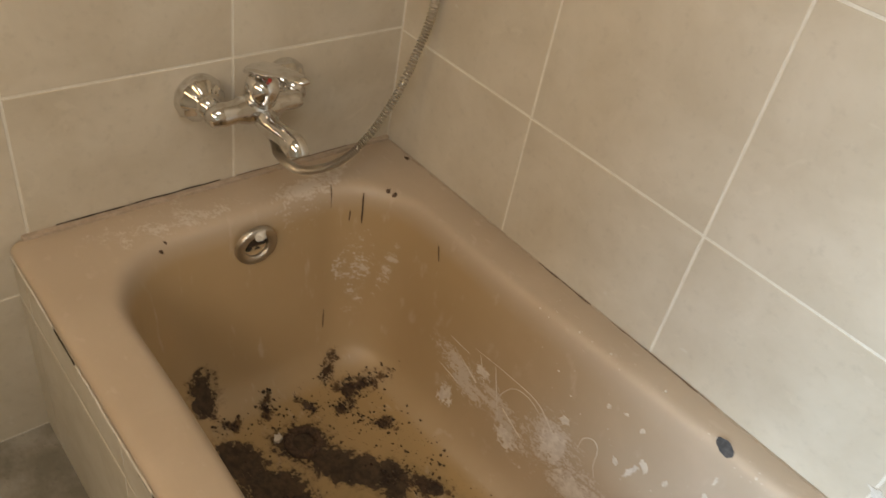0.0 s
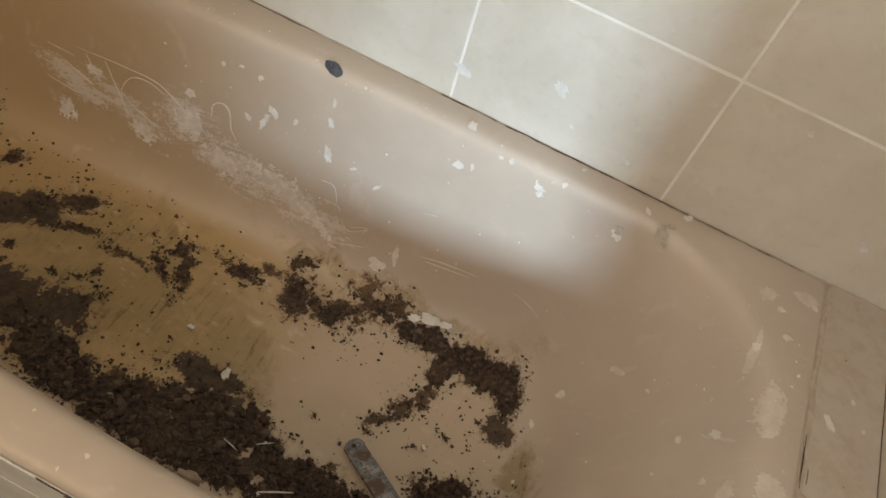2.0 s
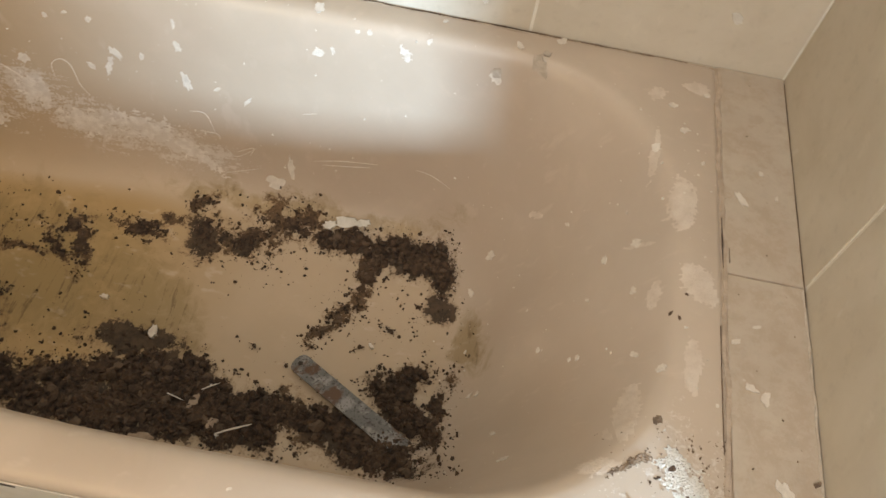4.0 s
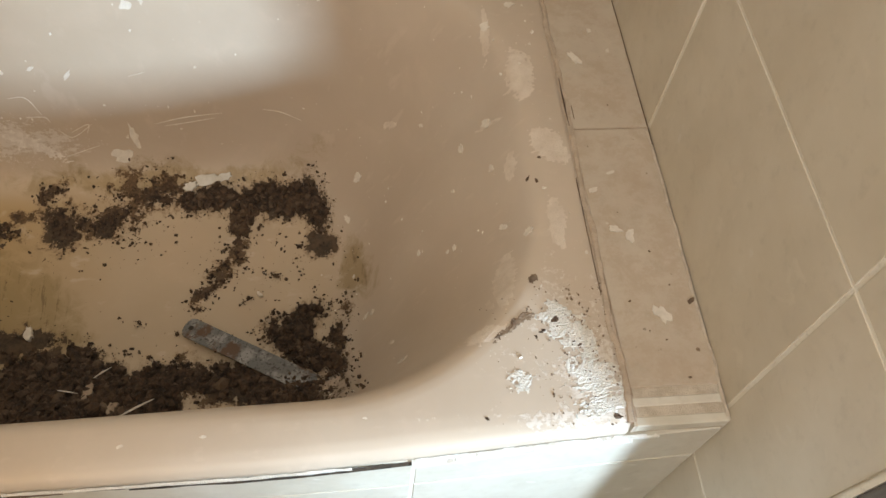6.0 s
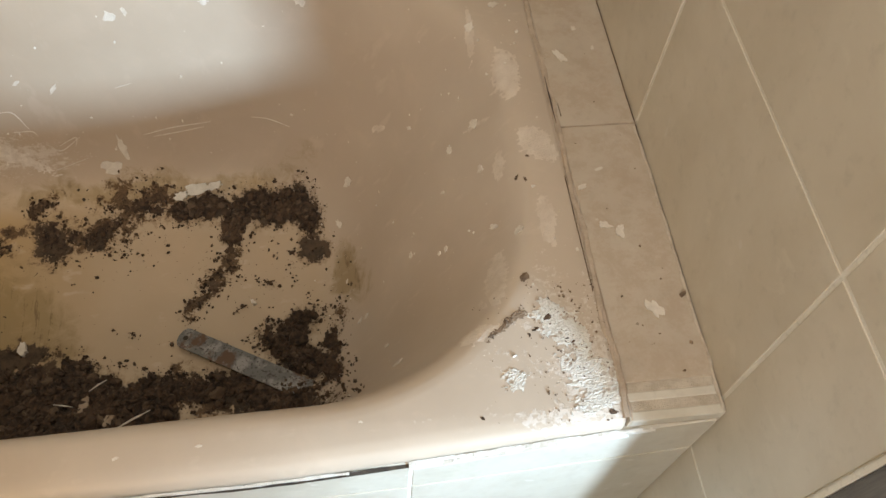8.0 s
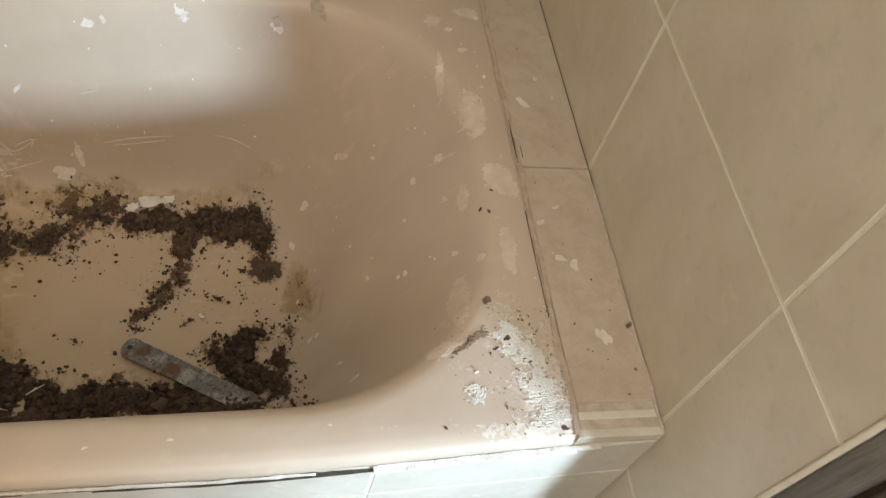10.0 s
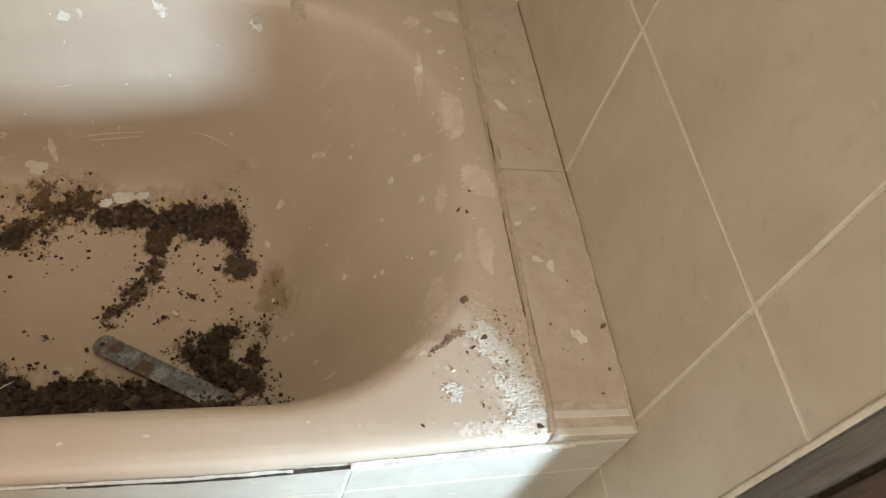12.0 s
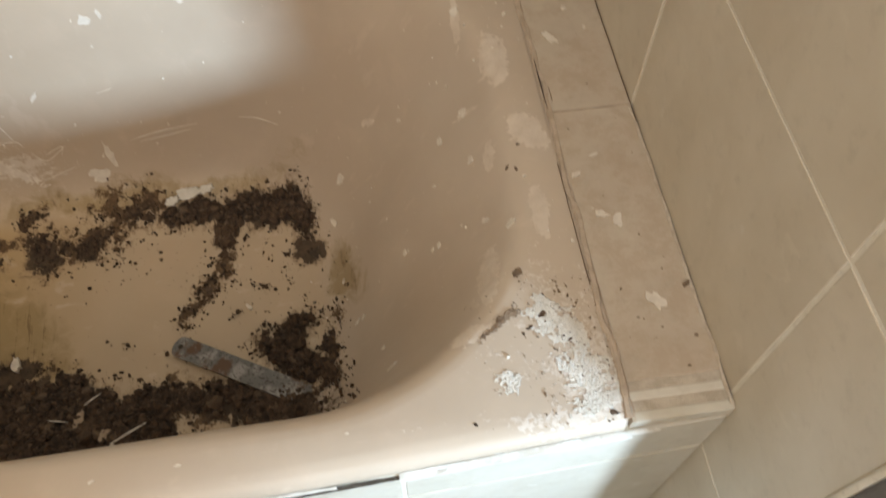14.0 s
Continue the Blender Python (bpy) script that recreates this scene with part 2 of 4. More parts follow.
    c = mix(nt, maths(nt, "MULTIPLY", edge, 0.45), c, (0.20, 0.125, 0.058))
    c = mix(nt, maths(nt, "MULTIPLY", broken, 0.9), c, brown)
    c = mix(nt, maths(nt, "MULTIPLY", mud, 0.95), c, dark)
    nt.links.new(c, b.inputs["Base Color"])
    r = maths(nt, "MULTIPLY_ADD", mid, 0.24, 0.26)
    r = maths(nt, "ADD", r, maths(nt, "MULTIPLY", som, 0.5), clamp=True)
    r = maths(nt, "ADD", r, maths(nt, "MULTIPLY", scm, 0.4), clamp=True)
    nt.links.new(r, b.inputs["Roughness"])
    h = maths(nt, "ADD", maths(nt, "MULTIPLY", som, grit), maths(nt, "MULTIPLY", scm, 0.2))
    bump(nt, b, h, 0.5, 0.003)
    return m


ENAMEL = enamel_material()

# ---- building helpers ----


def link(name, bm, material, parent=None, label="", smooth=False, world=None):
    me = bpy.data.meshes.new(name)
    bm.normal_update()
    bm.to_mesh(me)
    bm.free()
    me.materials.append(material)
    if smooth:
        me.polygons.foreach_set("use_smooth", [True] * len(me.polygons))
    ob = new(name, me)
    if parent:
        ob.parent = parent
    if label:
        tagged(ob, label)
    return ob


def part(name, bm, material, parent, label="", smooth=False):
    return link(name, bm, material, parent, label, smooth)


def thing(name, at, label, category, group=""):
    ob = new(name)
    ob.location = at
    ob.empty_display_size = 0.05
    return tagged(ob, label, category, group)


def box(bm, lo, hi, bevel=0.0):
    c = [(a + b) / 2 for a, b in zip(lo, hi)]
    s = [b - a for a, b in zip(lo, hi)]
    g = bmesh.ops.create_cube(bm, size=1.0, matrix=Matrix.LocRotScale(c, None, s))
    if bevel:
        es = list({e for v in g["verts"] for e in v.link_edges})
        bmesh.ops.bevel(bm, geom=es, offset=bevel, segments=2, affect="EDGES", profile=0.5)
    return bm


def wall_box(name, lo, hi, material, label):
    return tagged(link(name, box(bmesh.new(), lo, hi), material), label, "wall" if "wall" in name else name, kind="structure")


def tube(bm, pts, radii, seg=16, caps=True):
    """Sweeps a round section along points."""
    rings = []
    up = Vector((0.123, 0.2, 1)).normalized()
    prev = None
    n = len(pts)
    for i, p in enumerate(pts):
        p = Vector(p)
        d = (Vector(pts[min(i + 1, n - 1)]) - Vector(pts[max(i - 1, 0)])).normalized()
        a = prev if prev is not None else up
        a = (a - d * a.dot(d)).normalized()
        prev = a
        b = d.cross(a)
        r = radii[i] if isinstance(radii, (list, tuple)) else radii
        rings.append([bm.verts.new(p + (a * math.cos(k * math.tau / seg) + b * math.sin(k * math.tau / seg)) * r) for k in range(seg)])
    for r0, r1 in zip(rings, rings[1:]):
        for k in range(seg):
            bm.faces.new((r0[k], r0[(k + 1) % seg], r1[(k + 1) % seg], r1[k]))
    if caps:
        bm.faces.new(rings[0][::-1])
        bm.faces.new(rings[-1])
    return bm


def spline(points, n):
    """A smooth line through the points (Catmull-Rom), n steps a span."""
    P = [Vector(p) for p in points]
    P = [2 * P[0] - P[1]] + P + [2 * P[-1] - P[-2]]
    out = []
    for i in range(1, len(P) - 2):
        a, b, c, d = P[i - 1:i + 3]
        for k in range(n):
            t = k / n
            out.append(0.5 * ((2 * b) + (c - a) * t + (2 * a - 5 * b + 4 * c - d) * t * t + (3 * b - a - 3 * c + d) * t ** 3))
    return out + [P[-2]]


# ---- main sizes ----
LENGTH, END, RIM, FRONT, PITCH = 1.603, 1.697, 0.42, -0.685, 0.336
ROW = (0.315, 0.650, 0.985, 1.320, 1.655, 1.990, 2.325)
CEIL = 2.36


def bow(x):
    """How far the tub's front stands out beyond its end at the ledge."""
    f = min(1.0, max(0.0, (1.66 - x) / 0.42))
    return -0.016 * f * f * (3 - 2 * f)


# ---- room shell ----
floor = wall_box("floor", (-0.15, -2.45, -0.10), (2.85, 0.15, 0.0), FLOOR, "grimy grey bathroom floor with dried plaster dust")
# Ceiling out of view; its square hole is added for the overhead fill
bm = bmesh.new()
for lo, hi in (((-0.15, -2.45, CEIL), (0.98, 0.15, CEIL + 0.1)), ((1.68, -2.45, CEIL), (2.85, 0.15, CEIL + 0.1)), ((0.98, -2.45, CEIL), (1.68, -1.30, CEIL + 0.1)), ((0.98, -0.60, CEIL), (1.68, 0.15, CEIL + 0.1))):
    box(bm, lo, hi)
ceiling = tagged(link("ceiling", bm, PAINT), "unseen plain bathroom ceiling with a square opening added for the fill lamp", "ceiling", kind="structure")
wall_back = wall_box("wall_back", (-0.14, 0.001, 0.0), (END + 0.14, 0.14, CEIL), GROUT, "tiled wall along the bathtub with pale grout joints")
wall_tap = wall_box("wall_tap", (-0.14, -1.5, 0.0), (-0.001, 0.001, CEIL), GROUT, "tiled wall behind the bath tap with pale grout")
wall_end = wall_box("wall_end", (END + 0.001, -0.785, 0.0), (END + 0.14, 0.001, CEIL), GROUT, "tiled wall at the foot of the bathtub")
wall_box("trim_tile_edge", (END - 0.002, -0.790, 0.0), (END + 0.05, -0.7855, CEIL - 0.004), GROUT, "pale grout edge where the wall tiles end")
wall_box("wall_corner", (END + 0.14, -0.92, 0.0), (2.85, -0.82, CEIL), PAINT, "plain painted wall beside the doorpost")
wall_box("wall_side", (2.75, -2.45, 0.0), (2.85, -0.92, CEIL), PAINT, "plain painted side wall")


def wall_with_opening(name, x0, x1, y0, y1, ox0, ox1, oz0, oz1, label):
    bm = bmesh.new()
    box(bm, (x0, y0, 0), (ox0, y1, CEIL))
    box(bm, (ox1, y0, 0), (x1, y1, CEIL))
    if oz0 > 0:
        box(bm, (ox0, y0, 0), (ox1, y1, oz0))
    box(bm, (ox0, y0, oz1), (ox1, y1, CEIL))
    return tagged(link(name, bm, PAINT), label, "wall", kind="structure")


# Unseen wall: its end trims the window beam, its opening holds the added fills
wall_with_opening("wall_front", -0.14, 1.845, -1.60, -1.50, 0.28, 1.62, 1.05, 1.49, "unseen painted wall cutting the window light, with an opening added for fill lamps")
wall_with_opening("wall_window", 1.80, 2.85, -2.45, -2.30, 2.32, 2.56, 0.85, 1.15, "plain painted wall with a small window opening")
wall_box("wall_passage", (1.70, -2.45, 0.0), (1.80, -1.60, CEIL), PAINT, "plain painted passage wall")

# ---- wall tiles ----
TILE_MESHES = {}


def tile_mesh(w, h, material, depth=0.008, bevel=0.0007):
    """A tile lying in x and z, its face towards -y, with its lower left corner at the origin."""
    key = (round(w, 3), round(h, 3), material.name)
    if key not in TILE_MESHES:
        bm = box(bmesh.new(), (0, 0, 0), (w, depth, h))
        es = [e for e in bm.edges if all(abs(v.co.y) < 1e-6 for v in e.verts)]
        bmesh.ops.bevel(bm, geom=es, offset=bevel, segments=2, affect="EDGES", profile=0.5)
        bm.normal_update()
        me = bpy.data.meshes.new("tile")
        bm.to_mesh(me)
        bm.free()
        me.materials.append(material)
        TILE_MESHES[key] = me
    return TILE_MESHES[key]


rng = random.Random(5)


def tile_field(parent, us, vs, place, material=TILE, gap=0.0042):
    """Tiles between the joint lines us and vs; place(u, v) gives a tile's pose."""
    for u0, u1 in zip(us, us[1:]):
        for v0, v1 in zip(vs, vs[1:]):
            ob = new("tile", tile_mesh(u1 - u0 - gap, v1 - v0 - gap, material))
            ob.parent = parent
            ob.matrix_local = place(u0 + gap / 2, v0 + gap / 2) @ pose(0, rng.uniform(-0.0004, 0.0004), 0)


heights = [RIM - 0.1, 0.6445, *ROW[2:6], CEIL - 0.002]
us = [0.0, 0.337, 0.674, 1.013, 1.348, END]
tile_field(wall_back, us, heights, lambda u, v: pose(u, 0.0, v))
tile_field(wall_tap, [-1.49, -1.34, -1.005, -0.670, -0.335, 0.0], [0.002, *ROW[:6], CEIL - 0.002], lambda u, v: pose(0, u, v, 0, 0, 90))
tile_field(wall_end, [0.0, 0.335, 0.670, 0.785], [0.002, *ROW[:6], CEIL - 0.002], lambda u, v: pose(END, -u, v, 0, 0, -90))

# ---- bathtub apron and ledge ----
APRON = [0.003, 0.063, 0.398, 0.733, 1.068, 1.403, END - 0.001]
bm = bmesh.new()
front = [(u, FRONT + bow(u) + 0.0015) for u in [0.0] + APRON[1:]]
loop_low = [bm.verts.new((u, v, 0.0)) for u, v in front + [(END - 0.001, FRONT + 0.045), (0.0, FRONT + 0.045)]]
loop_high = [bm.verts.new((v.co.x, v.co.y, 0.392)) for v in loop_low]
bm.faces.new(loop_low[::-1])
bm.faces.new(loop_high)
for k in range(len(loop_low)):
    j = (k + 1) % len(loop_low)
    bm.faces.new((loop_low[k], loop_low[j], loop_high[j], loop_high[k]))
apron = tagged(link("apron_wall", bm, GROUT), "tiled bathtub front panel with cracked grout", "bathtub panel", kind="structure")


def apron_place(u, v):
    """A tile's pose on the bowed front."""
    end_u = next(e for e in APRON if e > u + 0.01)
    turn = math.degrees(math.atan2(bow(end_u) - bow(u), end_u - u))
    return pose(u, FRONT + bow(u), v, 0, 0, turn)


tile_field(apron, APRON, [0.002, 0.318, 0.403], apron_place, APRON_TILE, 0.004)

ledge = tagged(link("ledge", box(bmesh.new(), (LENGTH + 0.002, FRONT + 0.002, 0.0), (END, 0.0005, 0.4182)), DUSTY),
               "tiled ledge between the bathtub and the end wall", "ledge", kind="structure")
for y0, y1, tile_mat in ((-0.335, 0.0, LEDGE_TILE), (-0.648, -0.335, LEDGE_TILE), (-0.6660, -0.6555, APRON_TILE), (-0.685, -0.6740, APRON_TILE)):
    w, d = END - LENGTH - 0.005, y1 - y0 - 0.0015
    bm = box(bmesh.new(), (0, 0, 0), (w, d, 0.014), 0.0013)
    ob = part("tile", bm, tile_mat, ledge)
    ob.location = (LENGTH + 0.004, y0 + 0.001, 0.406 - (0.001 if d < 0.1 else 0))

# ---- bathtub ----
CORNER, LONG, SHORT = 26, 120, 48


def rounded(x0, x1, y0, y1, rl, rr):
    """Points round a rectangle with soft corners: rl at the tap end, rr at the sloping end, wider at the front."""
    rf, out = rr * 1.06, []

    def arc(cx, cy, r, a0):
        for k in range(CORNER):
            a = radians(a0 + 90 * k / CORNER)
            out.append((cx + r * math.cos(a), cy + r * math.sin(a)))

    def side(p, q, n):
        for k in range(n):
            out.append((p[0] + (q[0] - p[0]) * k / n, p[1] + (q[1] - p[1]) * k / n))

    side((x0 + rl, y0), (x1 - rf, y0), LONG)
    arc(x1 - rf, y0 + rf, rf, 270)
    side((x1, y0 + rf), (x1, y1 - rr), SHORT)
    arc(x1 - rr, y1 - rr, rr, 0)
    side((x1 - rr, y1), (x0 + rl, y1), LONG)
    arc(x0 + rl, y1 - rl, rl, 90)
    side((x0, y1 - rl), (x0, y0 + rl), SHORT)
    arc(x0 + rl, y0 + rl, rl, 180)
    return out


# z, x0, x1, y0, y1, tap end radius, slope end radius
LEVELS = [
    (0.4200, 0.072, 1.572, -0.658, -0.034, 0.150, 0.235),
    (0.4165, 0.085, 1.557, -0.644, -0.044, 0.145, 0.225),
    (0.4040, 0.096, 1.543, -0.634, -0.053, 0.140, 0.215),
    (0.3700, 0.104, 1.522, -0.625, -0.061, 0.135, 0.210),
    (0.3000, 0.116, 1.481, -0.614, -0.070, 0.130, 0.205),
    (0.2000, 0.135, 1.424, -0.598, -0.082, 0.125, 0.200),
    (0.1200, 0.157, 1.374, -0.580, -0.098, 0.120, 0.185),
    (0.0800, 0.180, 1.338, -0.558, -0.118, 0.110, 0.165),
    (0.0580, 0.215, 1.300, -0.525, -0.150, 0.100, 0.140),
    (0.0500, 0.270, 1.240, -0.475, -0.200, 0.080, 0.110),
]
fine_levels = []
for i in range(len(LEVELS) - 1):
    p0, p1, p2, p3 = (np.array(LEVELS[min(max(j, 0), len(LEVELS) - 1)]) for j in (i - 1, i, i + 1, i + 2))
    n = 8 if i >= 3 else 4
    for k in range(n):
        t = k / n
        fine_levels.append(0.5 * (2 * p1 + (p2 - p0) * t + (2 * p0 - 5 * p1 + 4 * p2 - p3) * t * t + (3 * p1 - p0 - 3 * p2 + p3) * t ** 3))
fine_levels.append(np.array(LEVELS[-1]))
rings = [[(x, y, z) for x, y in rounded(0.004, LENGTH, FRONT + d, -0.003, 0.006, 0.006)] for z, d in ((0.396, 0.005), (0.405, 0.0), (0.411, 0.001), (0.4155, 0.005), (0.4185, 0.011))]
rings.append([(x, y, RIM) for x, y in rounded(0.009, LENGTH - 0.006, FRONT + 0.020, -0.008, 0.008, 0.008)])
for lv in fine_levels:
    z, x0, x1, y0, y1, rl, rr = lv
    rings.append([(x, y, z) for x, y in rounded(x0, x1, y0, y1, rl, rr)])
last = np.array(rings[-1])
mid = np.array([0.755, -0.3325, 0.0470])
for k in range(1, 41):
    f = k / 40
    c = last * (1 - f) + np.array([mid[0] + (last[:, 0] - mid[0]) * 0.72, np.full(len(last), mid[1]), np.full(len(last), mid[2])]).T * f
    c[:, 2] = last[:, 2] * (1 - f) + (mid[2] + 0.004 * (c[:, 0] - 0.3)) * f
    rings.append([tuple(p) for p in c])


def taper(p):
    """The opening narrows towards the tap end."""
    x, y, z = p
    f = min(1.0, max(0.0, (1.05 - x) / 0.75))
    f = f * f * (3 - 2 * f)
    if y < -0.345:
        return x, -0.345 + (y + 0.345) * (1 - 0.075 * f) - 0.006 * math.exp(-((x - 0.98) / 0.25) ** 2) * min(1.0, (-0.345 - y) / 0.25), z
    return x, -0.345 + (y + 0.345) * (1 - 0.12 * f), z


rings[:6] = [[(x, y + (bow(x) if y < -0.5 else 0.0), z) for x, y, z in r] for r in rings[:6]]
rings[6:] = [[taper(p) for p in r] for r in rings[6:]]
n = len(rings[0])
verts = np.array([p for r in rings for p in r])
faces = []
for i in range(len(rings) - 1):
    for k in range(n):
        j = (k + 1) % n
        faces.append((i * n + k, i * n + j, (i + 1) * n + j, (i + 1) * n + k))


def ellipses(patches, x, y):
    """How deep each point lies within the nearest patch: 1 at its heart, 0.5 at its edge. A patch: middle, then its two half axes."""
    best = np.zeros(len(x))
    for cx, cy, ax, ay, bx, by in patches:
        inv = np.linalg.inv(np.array([[ax, bx], [ay, by]]))
        u, v = inv @ np.array([x - cx, y - cy])
        best = np.maximum(best, 1.0 - 0.5 * np.sqrt(u * u + v * v))
    return np.clip(best, 0, 1)


# dry soil: middle and two half axes of each patch, in metres along and across the tub
SOIL_HEAP = [
    (1.297, -0.188, 0.008, -0.035, -0.021, 0.003), (1.230, -0.168, 0.054, -0.009, -0.001, -0.027),
    (1.182, -0.196, -0.009, -0.030, -0.015, 0.007), (1.132, -0.163, 0.048, -0.002, -0.000, -0.022),
    (1.272, -0.381, 0.026, 0.030, 0.016, -0.017), (1.275, -0.433, 0.049, -0.038, -0.013, -0.023),
    (0.919, -0.460, 0.082, -0.007, 0.008, -0.052), (1.002, -0.465, 0.061, -0.016, -0.002, -0.034),
    (1.063, -0.480, 0.052, -0.025, -0.007, -0.033), (1.216, -0.486, 0.091, -0.037, -0.006, -0.026),
    (0.662, -0.489, 0.100, -0.018, 0.005, -0.039), (0.844, -0.508, 0.109, -0.002, 0.009, -0.043),
    (0.996, -0.488, 0.091, -0.002, 0.004, -0.042),
]
# smooth dried mud
SOIL_MUD = [
    (0.902, -0.207, 0.025, -0.018, -0.008, -0.024), (1.299, -0.250, 0.008, -0.030, -0.018, -0.003),
    (0.981, -0.205, 0.019, 0.008, 0.006, -0.014), (0.560, -0.439, 0.091, -0.024, 0.001, -0.036),
    (0.863, -0.393, 0.062, 0.002, 0.004, -0.024), (0.421, -0.302, 0.046, 0.017, 0.017, -0.025),
    (0.472, -0.273, 0.029, 0.007, 0.014, -0.024), (0.505, -0.231, 0.024, 0.009, 0.006, -0.009),
    (0.313, -0.370, 0.028, 0.037, 0.033, -0.023), (0.364, -0.456, 0.047, 0.050, 0.027, -0.021),
    (0.396, -0.328, 0.065, 0.054, 0.024, -0.024), (0.446, -0.279, 0.029, 0.015, 0.016, -0.024),
    (0.527, -0.440, 0.053, 0.035, 0.026, -0.031), (0.600, -0.417, 0.062, 0.020, 0.015, -0.036),
    (0.171, -0.484, 0.003, 0.026, 0.024, -0.013), (0.288, -0.482, 0.034, 0.036, 0.027, -0.020),
]
# thin broken patches
SOIL_THIN_A = [
    (1.172, -0.236, -0.008, -0.024, -0.014, 0.006), (1.150, -0.285, -0.016, -0.034, -0.012, 0.006),
    (1.033, -0.148, 0.056, -0.003, -0.000, -0.027), (0.893, -0.138, 0.023, -0.001, -0.001, -0.012),
    (0.938, -0.197, 0.059, -0.004, 0.003, -0.028), (1.170, -0.266, -0.006, -0.023, -0.010, 0.005),
    (1.127, -0.329, -0.005, -0.019, -0.009, 0.004), (1.325, -0.416, -0.010, -0.050, -0.011, 0.007),
    (1.127, -0.469, 0.044, -0.021, -0.007, -0.025), (0.690, -0.267, 0.029, -0.035, -0.009, -0.007),
    (0.708, -0.220, 0.024, 0.012, 0.006, -0.010), (0.732, -0.259, 0.017, -0.040, -0.015, -0.004),
    (0.801, -0.205, 0.039, 0.002, 0.004, -0.018), (0.849, -0.176, 0.022, -0.003, 0.000, -0.010),
    (0.887, -0.144, 0.018, 0.007, 0.005, -0.010),
]
SOIL_THIN_B = [
    (0.981, -0.191, 0.072, 0.033, 0.011, -0.023), (0.536, -0.282, 0.047, 0.007, 0.004, -0.008),
    (0.631, -0.282, 0.046, 0.001, 0.002, -0.007), (0.797, -0.464, 0.072, 0.018, 0.010, -0.023),
    (0.219, -0.388, 0.019, -0.012, -0.006, -0.010), (0.242, -0.320, 0.023, -0.000, 0.002, -0.009),
    (0.204, -0.238, 0.020, -0.020, -0.009, -0.011), (0.260, -0.205, 0.020, 0.045, 0.015, -0.008),
    (0.264, -0.238, 0.024, -0.024, -0.008, -0.007), (0.289, -0.270, 0.012, 0.017, 0.009, -0.006),
    (0.351, -0.222, 0.021, 0.017, 0.010, -0.011), (0.487, -0.247, 0.041, 0.033, 0.011, -0.013),
    (0.219, -0.460, 0.010, 0.023, 0.011, -0.007), (0.418, -0.460, 0.038, 0.050, 0.024, -0.017),
]
SOIL_THIN = SOIL_THIN_A + SOIL_THIN_B
# single round spots
SOIL_SPOTS = [
    (0.634, -0.354, 0.008, 0.004, 0.006, -0.009), (0.634, -0.380, 0.007, 0.004, 0.006, -0.008),
    (0.659, -0.425, 0.008, 0.004, 0.006, -0.008), (0.592, -0.353, 0.012, 0.006, 0.004, -0.005),
    (0.473, -0.361, 0.010, 0.005, 0.006, -0.008), (0.559, -0.364, 0.015, 0.001, 0.003, -0.007),
    (0.613, -0.331, 0.010, 0.012, 0.006, -0.005), (0.648, -0.362, 0.006, 0.007, 0.008, -0.007),
    (1.148, -0.297, 0.007, -0.001, 0.000, -0.008), (1.040, -0.371, 0.007, -0.001, 0.001, -0.005),
    (1.230, -0.299, 0.011, -0.003, -0.001, -0.006), (1.197, -0.336, 0.021, 0.014, 0.001, -0.003),
    (1.269, -0.252, 0.005, -0.001, -0.000, -0.005), (1.203, -0.217, -0.002, -0.014, -0.004, 0.001),
]
# olive film and strewn specks
SOIL_OLIVE = [
    (1.05, -0.126, 0.22, 0.0, 0.0, -0.014),
    (1.352, -0.320, 0.005, -0.049, -0.020, 0.009), (0.859, -0.327, 0.050, -0.089, -0.047, -0.023),
    (0.681, -0.333, 0.131, 0.065, 0.054, -0.081), (0.899, -0.328, 0.036, -0.059, -0.031, -0.021),
    (0.585, -0.267, 0.145, 0.042, 0.029, -0.073), (0.909, -0.390, 0.054, -0.004, 0.003, -0.019),
]
SOIL_STREWN = [
    (1.023, -0.210, 0.092, 0.036, 0.014, -0.036), (1.143, -0.318, -0.041, -0.088, -0.018, 0.013),
    (1.238, -0.276, 0.086, -0.008, 0.000, -0.059), (0.764, -0.428, 0.081, 0.039, 0.027, -0.040),
    (0.619, -0.239, 0.141, 0.022, 0.013, -0.032), (0.286, -0.308, 0.106, 0.147, 0.064, -0.046),
    (0.460, -0.211, 0.142, 0.070, 0.033, -0.051), (1.338, -0.395, -0.005, -0.116, -0.033, 0.016),
]
# plaster smears on the sloping end and the rim
SCUFF_END = [
    (1.560, -0.100, 0.030, 0.0, 0.0, -0.025),
    (0.060, -0.600, 0.004, 0.050, 0.025, -0.005),
    (0.050, -0.480, -0.005, 0.080, 0.028, -0.005),
    (0.060, -0.400, -0.005, 0.050, 0.018, -0.005),
    (0.075, -0.230, -0.005, 0.060, 0.020, -0.005),
    (1.570, -0.560, 0.025, 0.0, 0.0, -0.060),
    (1.555, -0.640, 0.060, 0.0, 0.0, -0.050),
]
# smears on the long back side: along, height, half length, half height, lean
SCUFF_BACK = [
    (0.721, 0.165, 0.07, 0.028, -15), (0.840, 0.145, 0.07, 0.024, -10), (0.528, 0.180, 0.06, 0.018, -25), (0.420, 0.190, 0.05, 0.020, -20),
    (0.150, 0.255, 0.012, 0.050, 8), (0.188, 0.265, 0.009, 0.040, -6), (0.128, 0.245, 0.006, 0.035, 0), (0.620, 0.215, 0.035, 0.035, -35),
]


def slanted(rows):
    out = []
    for cx, cz, a, b, deg in rows:
        c, s = math.cos(radians(deg)), math.sin(radians(deg))
        a, b = a * 1.3, b * 1.35
        out.append((cx, cz, a * c, a * s, -b * s, b * c))
    return out


